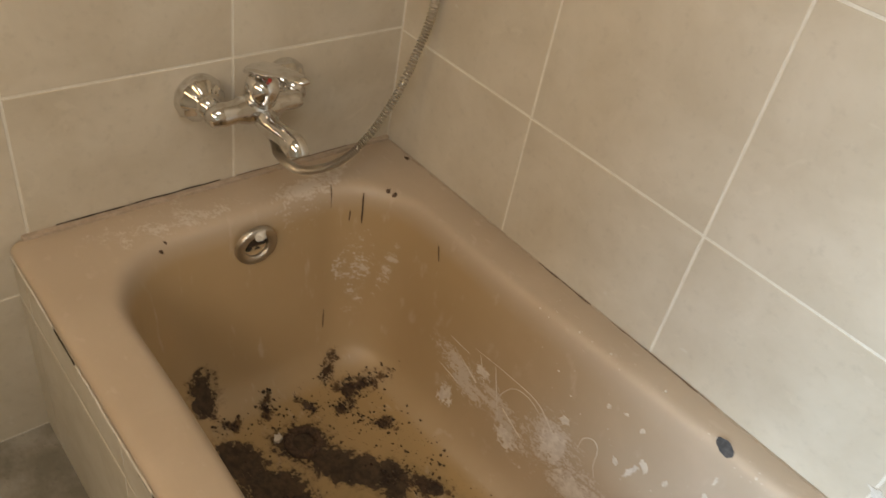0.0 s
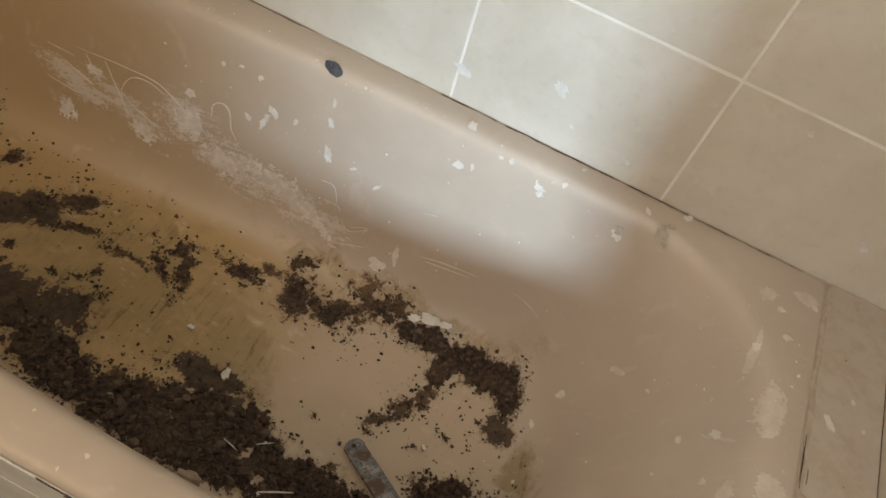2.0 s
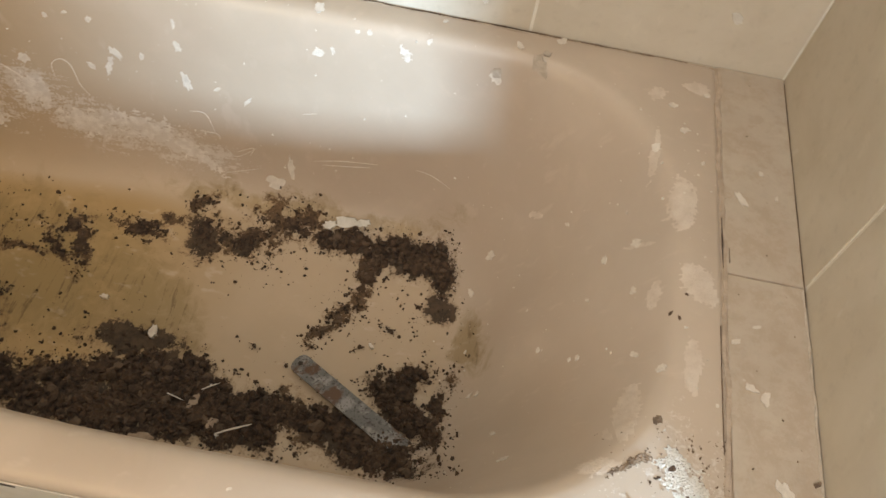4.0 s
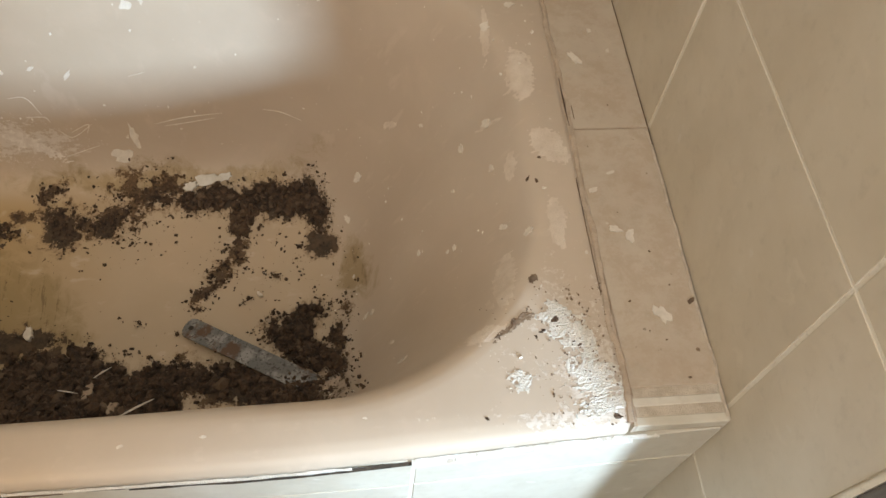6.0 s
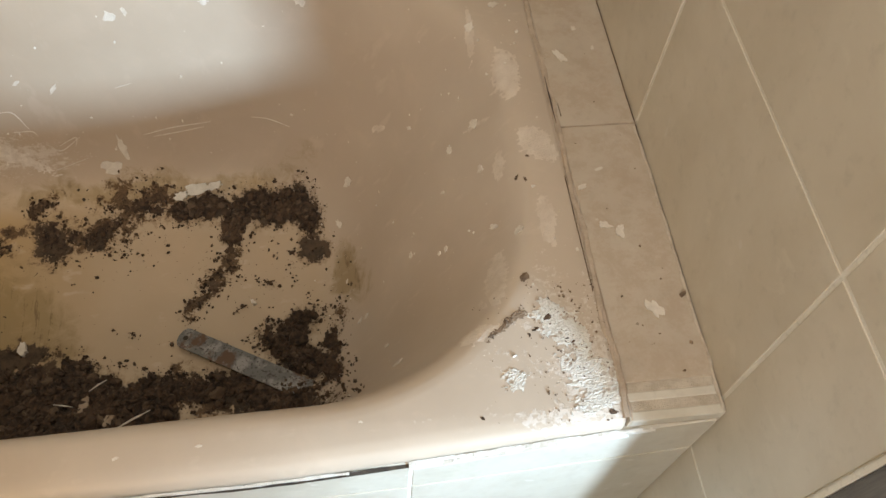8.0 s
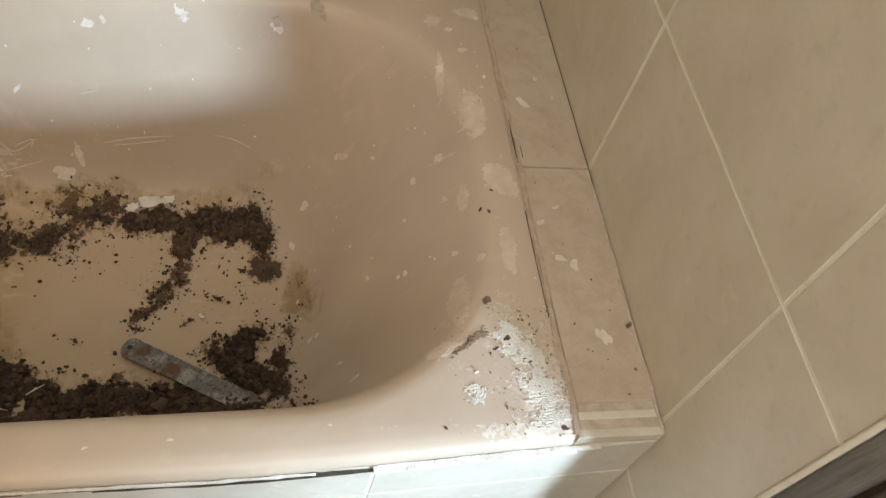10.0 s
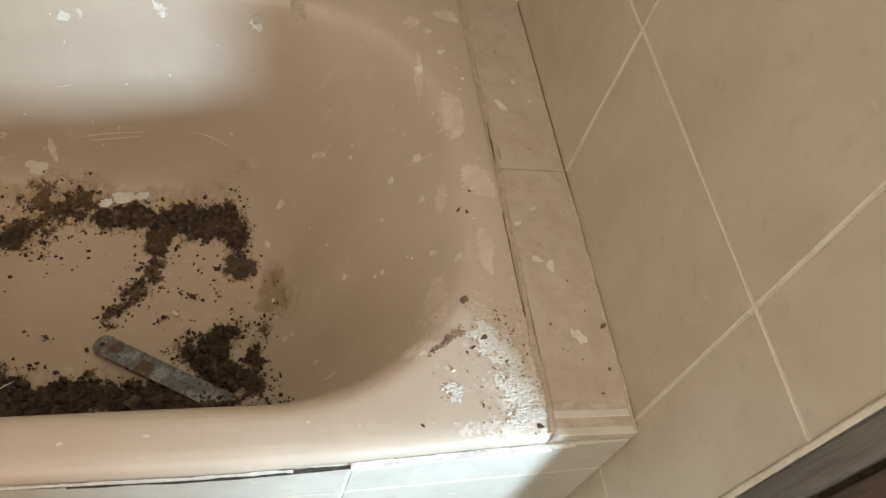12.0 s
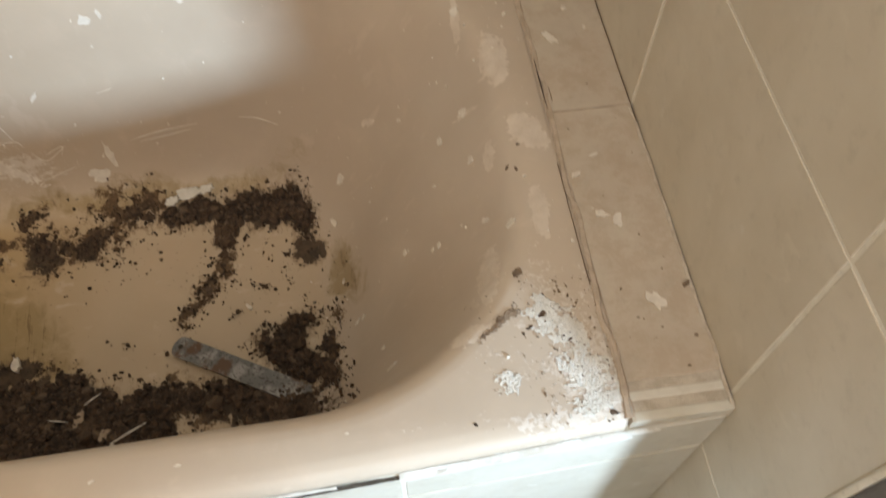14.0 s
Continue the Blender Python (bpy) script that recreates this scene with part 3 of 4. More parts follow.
def warped(x, y, seed):
    """Places pushed about by noise, so that the patches get ragged outlines."""
    out = np.empty((2, len(x)))
    for i, (a, b) in enumerate(zip(x, y)):
        w = noise.noise_vector(Vector((a * 17, b * 17, seed))) * 0.016 + noise.noise_vector(Vector((a * 55, b * 55, seed))) * 0.007
        out[:, i] = a + w.x, b + w.y
    return out


X, Y, Z = verts.T
wx, wy = warped(X, Y, 3.0)
low = Z < 0.16
soil_at = np.maximum(ellipses(SOIL_MUD, wx, wy), ellipses(SOIL_HEAP, wx, wy)) * low
thin_at = ellipses(SOIL_THIN, wx, wy) * low
olive_at = ellipses(SOIL_OLIVE, wx, wy) * low
scuff_at = np.maximum(ellipses(SCUFF_END, X, Y), ellipses(slanted(SCUFF_BACK), X, Z) * (Y > -0.2) * (X < 1.2) * np.where(X < 0.3, 0.72, 1.0))
tan_shade_at = np.clip((1.18 - X) / 0.40, 0, 1) * np.clip((0.075 - Z) / 0.02, 0, 1)
# towards the tap end: brown staining plus its low light put into the colour
tan_shade_at = np.maximum(tan_shade_at, 0.80 * np.clip((0.95 - X) / 0.60, 0, 1) * np.clip((0.418 - Z) / 0.05, 0, 1))
tan_shade_at = np.maximum(tan_shade_at, 0.42 * np.clip((1.36 - X) / 0.06, 0, 1) * np.clip((0.085 - Z) / 0.02, 0, 1))
tan_shade_at = np.maximum(tan_shade_at, 0.20 * np.clip((1.25 - X) / 0.7, 0, 1))
whole = bpy.data.meshes.new("whole")
whole.from_pydata(verts.tolist(), [], faces)
whole.update()
NORMALS = [tuple(v.vector) for v in whole.vertex_normals]
bpy.data.meshes.remove(whole)
bathtub = tagged(new("bathtub"), "old beige enamel bathtub, stained and full of dry soil", "bathtub")


def tub_part(name, first, end_, label):
    """The rings from first to end_ as one smooth mesh."""
    me = bpy.data.meshes.new(name)
    me.from_pydata(verts[first * n:end_ * n].tolist(), [], [tuple(v - first * n for v in f) for f in faces[first * n:(end_ - 1) * n]])
    for key, values in (("soil", soil_at), ("thin", thin_at), ("olive", olive_at), ("scuff", scuff_at), ("tan", tan_shade_at)):
        me.attributes.new(key, "FLOAT", "POINT").data.foreach_set("value", values[first * n:end_ * n].astype(np.float32))
    me.polygons.foreach_set("use_smooth", [True] * len(me.polygons))
    me.normals_split_custom_set_from_vertices(NORMALS[first * n:end_ * n])
    me.materials.append(ENAMEL)
    ob = new(name, me)
    ob.parent = bathtub
    return tagged(ob, label)


tub_part("rim", 0, 7, "worn beige enamel rim")
tub_part("basin", 6, len(rings), "stained beige enamel basin, shaded tan towards the tap end")
TUB = BVHTree.FromPolygons(verts.tolist(), faces)


def on_tub(x, y):
    """The tub's surface under a place, and its normal."""
    p, nrm, _, _ = TUB.ray_cast(Vector((x, y, 1.0)), Vector((0, 0, -1)))
    if p is None:
        return Vector((x, y, RIM)), Vector((0, 0, 1))
    if nrm.z < 0:
        nrm = -nrm
    return p, nrm


def ring(bm, r0, r1, h, seg=40, lip=0.002):
    """A flat collar with a raised, rounded lip, facing z."""
    prof = [(r1, -0.003), (r1, h * 0.4), (r1 - lip, h), (r0 + lip, h), (r0, h * 0.5), (r0, -0.006)]
    loops = [[bm.verts.new((r * math.cos(k * math.tau / seg), r * math.sin(k * math.tau / seg), z)) for k in range(seg)] for r, z in prof]
    for a, b in zip(loops, loops[1:]):
        for k in range(seg):
            bm.faces.new((a[k], a[(k + 1) % seg], b[(k + 1) % seg], b[k]))
    return bm


def grate(bm, r, z, holes=6, hole_r=0.0035, orbit=0.010):
    """A round strainer plate with small dark wells set on it."""
    seg = 36
    c = bm.verts.new((0, 0, z))
    o = [bm.verts.new((r * math.cos(k * math.tau / seg), r * math.sin(k * math.tau / seg), z)) for k in range(seg)]
    for k in range(seg):
        bm.faces.new((c, o[k], o[(k + 1) % seg]))
    return bm


def wells(bm, z, holes, hole_r, orbit):
    for k in range(holes):
        a = k * math.tau / holes
        m = pose(orbit * math.cos(a), orbit * math.sin(a), z)
        bmesh.ops.create_cone(bm, cap_ends=True, segments=14, radius1=hole_r, radius2=hole_r, depth=0.001, matrix=m)
    return bm


def waste_fitting(name, m, r, label, rim_mat, plate_mat):
    ob = thing(name, (0, 0, 0), label, "plug hole" if name == "drain" else "overflow")
    ob.matrix_world = m
    part("collar", ring(bmesh.new(), r * 0.58, r, 0.007), rim_mat, ob, smooth=True)
    part("strainer", grate(bmesh.new(), r * 0.62, -0.004), plate_mat, ob)
    part("hole", wells(bmesh.new(), -0.003, 5, r * 0.15, r * 0.38), GAP, ob)
    return ob


p, nrm = on_tub(0.311, -0.366)
waste_fitting("drain", Matrix.Translation(p + Vector((0, 0, 0.001))), 0.034, "grimy metal plug hole with strainer, ringed by soil", RUST, GAP)
over = waste_fitting("overflow", look((0.1115, -0.353, 0.360), (-0.5, -0.353, 0.40)), 0.0385, "round dull metal overflow grille with a lump of old filler", HOSE_METAL, RUST)
lump = bmesh.new()
bmesh.ops.create_icosphere(lump, subdivisions=3, radius=0.011)
for v in lump.verts:
    v.co *= 1 + 0.5 * noise.noise(v.co * 120)
    v.co.y *= 0.7
ob = part("filler_lump", lump, FILLER, over, "crumbly white filler", True)
ob.location = (0.004, 0.026, 0.006)

# ---- bath mixer tap ----
mixer = thing("bath_mixer_tap", (0.0, -0.32, 0.595), "chrome single-lever bath mixer tap on the tiled wall", "tap")


def flange(y):
    bm = bmesh.new()
    seg = 48
    prof = [(0.0395, 0.000), (0.039, 0.007), (0.033, 0.018), (0.023, 0.028), (0.0175, 0.035), (0.0150, 0.050)]
    loops = []
    for r, x in prof:
        loops.append([bm.verts.new((x, y + r * (1 + 0.06 * math.cos(10 * k * math.tau / seg) * (x > 0.003 and x < 0.03)) * math.cos(k * math.tau / seg), r * (1 + 0.06 * math.cos(10 * k * math.tau / seg) * (x > 0.003 and x < 0.03)) * math.sin(k * math.tau / seg))) for k in range(seg)])
    for a, b in zip(loops, loops[1:]):
        for k in range(seg):
            bm.faces.new((a[k], a[(k + 1) % seg], b[(k + 1) % seg], b[k]))
    bm.faces.new(loops[-1])
    return bm


for y in (-0.075, 0.075):
    part("wall_flange", flange(y), CHROME, mixer, "fluted chrome wall flange", True)
body = bmesh.new()
ys = [-0.090, -0.084, -0.066, -0.045, -0.03, 0.0, 0.026, 0.038, 0.056, 0.070, 0.074]
rs = [0.009, 0.0160, 0.0195, 0.0180, 0.0225, 0.0255, 0.0220, 0.0165, 0.0170, 0.0150, 0.008]
tube(body, [(0.058, y, -0.004) for y in ys], rs, 28)
part("body", body, CHROME, mixer, smooth=True)
dome = bmesh.new()
tube(dome, [(0.058 + 0.10 * t, 0, 0.010 + 0.35 * t) for t in (0.0, 0.06, 0.09, 0.115, 0.13)], [0.0255, 0.0270, 0.0260, 0.021, 0.007], 28)
part("cartridge_cap", dome, CHROME, mixer, smooth=True)
lever = bmesh.new()
for x, z, w, h in ((0.030, 0.048, 0.014, 0.008), (0.050, 0.060, 0.024, 0.010), (0.08, 0.072, 0.025, 0.008), (0.115, 0.084, 0.021, 0.005), (0.150, 0.094, 0.015, 0.004), (0.182, 0.098, 0.008, 0.003)):
    for k in range(16):
        a = k * math.tau / 16
        lever.verts.new((x, w * math.cos(a), z + h * math.sin(a) - 0.10 * (w * math.cos(a)) ** 2 / 0.02))
lever.verts.ensure_lookup_table()
for i in range(5):
    for k in range(16):
        lever.faces.new((lever.verts[i * 16 + k], lever.verts[i * 16 + (k + 1) % 16], lever.verts[i * 16 + 16 + (k + 1) % 16], lever.verts[i * 16 + 16 + k]))
lever.faces.new(lever.verts[:16])
lever.faces.new(lever.verts[80:])
part("lever", lever, CHROME, mixer, smooth=True)
dot, nt_, b_ = mat("red_marker")
b_.inputs["Base Color"].default_value = (0.45, 0.03, 0.02, 1)
mk = bmesh.new()
bmesh.ops.create_uvsphere(mk, u_segments=12, v_segments=8, radius=0.0035)
ob = part("hot_marker", mk, dot, mixer, "small red marker")
ob.location = (0.086, 0.0, 0.055)
spout = bmesh.new()
sp = spline([(0.060, 0, -0.010), (0.090, 0, -0.020), (0.120, 0, -0.018), (0.148, 0, -0.014), (0.166, 0, -0.017), (0.172, 0, -0.028)], 6)
tube(spout, sp, [0.0215 - 0.0050 * math.sin(min(1, i / 14) * math.pi / 2) + 0.0012 * (i > 20) for i in range(len(sp))], 24)
part("spout", spout, CHROME, mixer, smooth=True)
nut = bmesh.new()
tube(nut, [(0.070, 0.01, -0.015), (0.076, 0.01, -0.030), (0.083, 0.01, -0.050)], [0.010, 0.011, 0.010], 12)
part("hose_nut", nut, CHROME, mixer)

hose = thing("shower_hose", (0.082, -0.31, 0.547), "ribbed metal shower hose hanging from the bath tap", "shower hose")
HOSE = [(0.082, -0.310, 0.547), (0.098, -0.305, 0.518), (0.10, -0.262, 0.478), (0.10, -0.192, 0.473), (0.10, -0.137, 0.504), (0.10, -0.085, 0.569), (0.10, -0.046, 0.656), (0.10, -0.024, 0.742), (0.09, -0.022, 0.90), (0.07, -0.03, 1.10), (0.04, -0.05, 1.30)]
hp = spline(HOSE, 60)
hb = tube(bmesh.new(), [p - Vector((0.082, -0.31, 0.547)) for p in hp], [0.0064 + 0.0020 * math.cos(i * math.pi / 2.0) for i in range(len(hp))], 12)
part("ribbed_sleeve", hb, HOSE_METAL, hose, smooth=False)
bm = tube(bmesh.new(), [(-0.082, 0.26, 0.755), (-0.06, 0.26, 0.755), (-0.035, 0.26, 0.760)], [0.02, 0.012, 0.014], 16)
part("wall_bracket", bm, CHROME, hose, smooth=True)

# ---- steel strip ----
strip = thing("steel_strip", (1.205, -0.422, 0.06), "dull grey steel strip with rust, lying in soil", "metal strip")
bm = bmesh.new()
L2, w2 = 0.126, 0.0155
outline = [(-L2 + 0.008, -w2), (L2, -w2), (L2, w2), (-L2 + 0.008, w2)] + [(-L2 + 0.008 - 0.009 * math.sin(a), w2 * math.cos(a)) for a in (0.5, 1.0, 1.57, 2.1, 2.6)]
f = bm.faces.new([bm.verts.new((x, y, 0.0)) for x, y in outline])
ext = bmesh.ops.extrude_face_region(bm, geom=[f])
bmesh.ops.translate(bm, verts=[v for v in ext["geom"] if isinstance(v, bmesh.types.BMVert)], vec=(0, 0, 0.0022))
bmesh.ops.recalc_face_normals(bm, faces=bm.faces)
part("blade", bm, STEEL, strip)
bm = bmesh.new()
bmesh.ops.create_cone(bm, cap_ends=True, segments=16, radius1=0.0035, radius2=0.0035, depth=0.0006, matrix=pose(-L2 + 0.010, 0, 0.0024))
part("hole", bm, GAP, strip)
strip.matrix_world = pose(1.216, -0.444, 0.064, 0, -2.5, math.degrees(math.atan2(-0.118, 0.205)))

# ---- doorpost ----
post = thing("door_frame", (END, -0.85, 0.0), "weathered grey and dark brown wooden door frame", "door frame")
part("casing", box(bmesh.new(), (-0.002, 0.034, 0.0), (0.14, 0.060, 2.1), 0.003), GREY_WOOD, post, "grey weathered wooden casing")
part("stop", box(bmesh.new(), (0.006, 0.028, 0.0), (0.14, 0.034, 2.1)), GAP, post, "dark groove strip")
part("jamb", box(bmesh.new(), (0.0, -0.002, 0.0), (0.14, 0.028, 2.1), 0.003), BROWN_WOOD, post, "dark brown wooden jamb")

# ---- dry soil in the tub ----
rs = np.random.RandomState(11)


def soil_mass(x, y):
    """Ragged cover of soil at a place: over 0.5 is covered."""
    v = Vector((x, y, 0.3))
    return 0.42 * noise.noise(v * 26) + 0.48 * noise.noise(v * 75) + 0.42 * noise.noise(v * 190)


STEP = 0.0021
gx = np.arange(0.15, 1.37, STEP)
gy = np.arange(-0.585, -0.075, STEP)
GX, GY = np.meshgrid(gx, gy, indexing="ij")
px_, py_ = warped(GX.ravel(), GY.ravel(), 3.0)
heap = ellipses(SOIL_HEAP, px_, py_).reshape(GX.shape)
light_cover = np.maximum(ellipses(SOIL_THIN, px_, py_), ellipses(SOIL_SPOTS, GX.ravel(), GY.ravel()) * 1.25).reshape(GX.shape)
cover = np.maximum(heap, light_cover - 0.02)
mass = np.zeros_like(cover)
index = -np.ones(cover.shape, int)
pts = []
for i in range(cover.shape[0]):
    for j in range(cover.shape[1]):
        if cover[i, j] < 0.14:
            continue
        x, y = gx[i], gy[j]
        m = cover[i, j] + soil_mass(x, y)
        mass[i, j] = m
        if m < (0.50 if heap[i, j] > 0.4 else 0.72) or math.hypot(x - 0.311, y + 0.366) < 0.026:
            continue
        p, nrm = on_tub(x, y)
        v = Vector((x, y, 0))
        thick = min(1, (m - 0.52) * 5) * (0.0012 + 0.0016 * (0.5 + noise.noise(v * 130)) + 0.012 * max(0, heap[i, j] - 0.45) * (1 + noise.noise(v * 60)))
        index[i, j] = len(pts)
        pts.append(tuple(p + nrm * thick))
quads = []
for i in range(cover.shape[0] - 1):
    for j in range(cover.shape[1] - 1):
        q = (index[i, j], index[i + 1, j], index[i + 1, j + 1], index[i, j + 1])
        if min(q) >= 0:
            quads.append(q)
me = bpy.data.meshes.new("soil_crust")
me.from_pydata(pts, [], quads)
me.materials.append(SOIL)
tagged(new("soil_crust", me), "crust of dry dark brown soil on the tub bottom", "soil", kind="stuff")

# crumbs: small lumps strewn where the soil lies
ICO = bmesh.new()
bmesh.ops.create_icosphere(ICO, subdivisions=1, radius=1.0)
ico_v = np.array([v.co[:] for v in ICO.verts])
ico_f = np.array([[v.index for v in f.verts] for f in ICO.faces])
ICO.free()


def lumps(name, places, material, label):
    V, F = [], []
    for k, (p, nrm, r) in enumerate(places):
        jit = 1 + rs.uniform(-0.48, 0.42, (len(ico_v), 1))
        a = rs.normal(size=(3, 3))
        q, _ = np.linalg.qr(a)
        v = (ico_v * jit * rs.uniform(0.5, 1.3, 3) * r) @ q.T
        V.append(v + np.array(p) + np.array(nrm) * r * 0.45)
        F.append(ico_f + k * len(ico_v))
    me = bpy.data.meshes.new(name)
    me.from_pydata(np.concatenate(V).tolist(), [], np.concatenate(F).tolist())
    me.materials.append(material)
    return tagged(new(name, me), label, "soil", kind="stuff")


crumbs = []
tries = 0
while len(crumbs) < 18000 and tries < 260000:
    tries += 1
    i, j = rs.randint(cover.shape[0]), rs.randint(cover.shape[1])
    m, hp_ = mass[i, j], heap[i, j]
    if m <= 0.20:
        continue
    inside = m > 0.52
    chance = (0.10 + 1.5 * max(0, hp_ - 0.4)) if inside else 0.10 * (m - 0.19) / 0.33
    if rs.rand() > chance:
        continue
    x, y = gx[i] + rs.uniform(-0.5, 0.5) * STEP, gy[j] + rs.uniform(-0.5, 0.5) * STEP
    if math.hypot(x - 0.311, y + 0.366) < 0.03:
        continue
    p, nrm = on_tub(x, y)
    r = 0.0008 + 0.0024 * rs.rand() ** 2.5
    lift = 0.0
    if inside and hp_ > 0.5:
        r = 0.0009 + 0.0068 * rs.rand() ** 3.6
        lift = 0.010 * (hp_ - 0.45) * rs.rand()
    elif inside:
        r = 0.0008 + 0.0028 * rs.rand() ** 3
    crumbs.append((p + nrm * (lift + (0.0015 if inside else 0)), nrm, r))
for k in range(90):
    f, w = 0.30 + 0.70 * rs.rand() ** 0.6, rs.uniform(-0.016, 0.016)
    d = Vector((0.205, -0.118, 0)).normalized()
    q = Vector((1.216, -0.444, 0.0668)) + d * (f * 0.124) + Vector((-d.y, d.x, 0)) * w * (0.6 + 0.5 * f) + Vector((0, 0, f * 0.0043))
    crumbs.append((q, Vector((0, 0, 1)), 0.0007 + 0.0020 * rs.rand() ** 2.5))
for _ in range(170):
    hx, hy = rs.uniform(0.62, 1.30), rs.uniform(-0.53, -0.40)
    if ellipses(SOIL_HEAP, np.array([hx]), np.array([hy]))[0] > 0.58:
        p, nrm = on_tub(hx, hy)
        crumbs.append((p + nrm * 0.004, nrm, 0.0045 + 0.0065 * rs.rand() ** 2))
lumps("soil_crumbs", crumbs, SOIL, "loose crumbs of dry dark soil in the tub")

strays = []
while len(strays) < 1900:
    x, y = rs.uniform(0.18, 1.37), rs.uniform(-0.55, -0.10)
    near = ellipses(SOIL_STREWN + SOIL_THIN, np.array([x]), np.array([y]))[0]
    if rs.rand() > 0.05 + 0.95 * near ** 1.5:
        continue
    p, nrm = on_tub(x, y)
    if p.z < (0.064 if x < 0.9 else 0.10):
        strays.append((p - nrm * 0.0004, nrm, 0.0006 + 0.0026 * rs.rand() ** 4))
lumps("soil_specks", strays, SOIL, "scattered specks of soil on the tub bottom")

# ---- flakes and chips ----


def sliver(bm, p, nrm, size, long, turn, thick=0.0008, curl=0.15, axis=None, even=0.55):
    """An irregular thin flake lying on a surface."""
    nrm = Vector(nrm).normalized()
    a = (Vector(axis) - nrm * nrm.dot(Vector(axis))).normalized() if axis else nrm.orthogonal().normalized()
    a = a * math.cos(turn) + nrm.cross(a) * math.sin(turn)
    b = nrm.cross(a)
    k = 16
    low, high = [], []
    for i in range(k):
        t = i * math.tau / k
        r = size * rs.uniform(even, 1.12)
        u, w = r * long * math.cos(t), r * math.sin(t)
        q = Vector(p) + a * u + b * w
        up = thick + curl * (u * u + w * w) / max(size * long, 1e-4) * 0.3
        low.append(bm.verts.new(q - nrm * 0.0004))
        high.append(bm.verts.new(q + nrm * up))
    c = bm.verts.new(Vector(p) + nrm * thick)
    for i in range(k):
        j = (i + 1) % k
        bm.faces.new((low[i], low[j], high[j], high[i]))
        bm.faces.new((high[i], high[j], c))
    return bm


def flakes(rows, name, material, label, category, group, thick=0.0009, scale=0.8, axis=None):
    for x, y, size in rows:
        p, nrm = on_tub(x, taper((x, y, 0))[1] if -0.6 < y < -0.06 else y)
        ob = link(name, sliver(bmesh.new(), (0, 0, 0), nrm, size * scale, rs.uniform(1.0, 2.1), 0.2 if axis else rs.uniform(0, 6.28), thick, 0.15, axis), material)
        ob.location = p
        tagged(ob, label, category, group)


FLAKES_BACK = [(1.065, -0.035, 0.010), (1.121, -0.052, 0.004), (1.218, -0.050, 0.005), (1.233, -0.015, 0.004), (1.337, -0.034, 0.006), (1.392, -0.010, 0.008)]
FLAKES_SLOPE = [
    (1.361, -0.187, 0.009), (1.343, -0.230, 0.006), (1.519, -0.346, 0.007), (1.475, -0.408, 0.005), (1.468, -0.406, 0.004),
    (1.437, -0.373, 0.005), (1.521, -0.433, 0.005), (1.540, -0.462, 0.008), (1.396, -0.486, 0.005), (1.493, -0.280, 0.006),
    (1.520, -0.279, 0.008), (1.365, -0.405, 0.004), (1.526, -0.163, 0.009), (1.404, -0.542, 0.006), (1.374, -0.405, 0.004),
    (1.350, -0.330, 0.003), (1.420, -0.300, 0.002), (1.450, -0.200, 0.003), (1.400, -0.250, 0.002), (1.480, -0.330, 0.003),
    (1.560, -0.130, 0.007), (1.545, -0.090, 0.006), (1.590, -0.060, 0.005),
]
FLAKES_RIM = [(1.219, -0.668, 0.0022), (1.149, -0.672, 0.0020), (0.93, -0.668, 0.0032), (0.86, -0.655, 0.0018), (0.915, -0.690, 0.0022), (1.36, -0.660, 0.0016)]
FLAKES_LEDGE = [(1.629, -0.225, 0.010), (1.672, -0.213, 0.004), (1.655, -0.178, 0.006), (1.629, -0.471, 0.008), (1.644, -0.479, 0.009), (1.657, -0.573, 0.012), (1.615, -0.420, 0.005)]
FLAKES_BOTTOM = [(0.798, -0.338, 0.005), (0.883, -0.460, 0.005), (1.209, -0.333, 0.004), (0.998, -0.449, 0.008), (0.962, -0.492, 0.005), (0.982, -0.509, 0.005), (1.031, -0.507, 0.007), (0.889, -0.379, 0.009), (1.219, -0.477, 0.006), (0.281, -0.405, 0.010)]
WHITE_FLAKE = "small off-white flake of old paint in the bathtub"
flakes(FLAKES_BACK, "paint_flake", FLAKE, WHITE_FLAKE, "paint flake", "paint flakes in the tub")
flakes(FLAKES_RIM, "paint_flake", FLAKE, "faint pale paint spot on the bathtub rim", "paint flake", "paint flakes on the rim", 0.0004)
flakes(FLAKES_SLOPE, "paint_flake", FLAKE, WHITE_FLAKE, "paint flake", "paint flakes in the tub")
flakes(FLAKES_BOTTOM, "paint_flake", FLAKE, "pale paint flake lying in the dry soil", "paint flake", "paint flakes in the tub", 0.006)
flakes(FLAKES_LEDGE, "paint_flake", FLAKE, "off-white paint flake stuck on the tiled ledge", "paint flake", "paint flakes on the ledge", 0.0007, 0.6)
flakes([(1.124, -0.130, 0.016), (1.150, -0.126, 0.010), (1.098, -0.138, 0.010)], "plaster_scrap", FILLER, "broad white plaster scrap half buried in soil", "plaster scrap", "plaster scraps", 0.0065, 0.8, (1, 0, 0))
flakes([(0.940, -0.545, 0.013), (1.020, -0.500, 0.011), (0.985, -0.470, 0.009)], "stone_lump", wood_material("tan_rubble", (0.25, 0.18, 0.12), (0.36, 0.28, 0.20)), "tan lump of rubble lying in the soil", "rubble", "rubble in the soil", 0.012)
p, nrm = on_tub(0.849, -0.051)
chip = tagged(link("enamel_chip", sliver(bmesh.new(), (0, 0, 0), nrm, 0.0088, 1.75, 0.0, 0.0006, 0.02, (1, -0.35, 0), 0.9), CHIP), "dark bare-metal chip in the bathtub rim enamel", "enamel chip")
chip.location = p
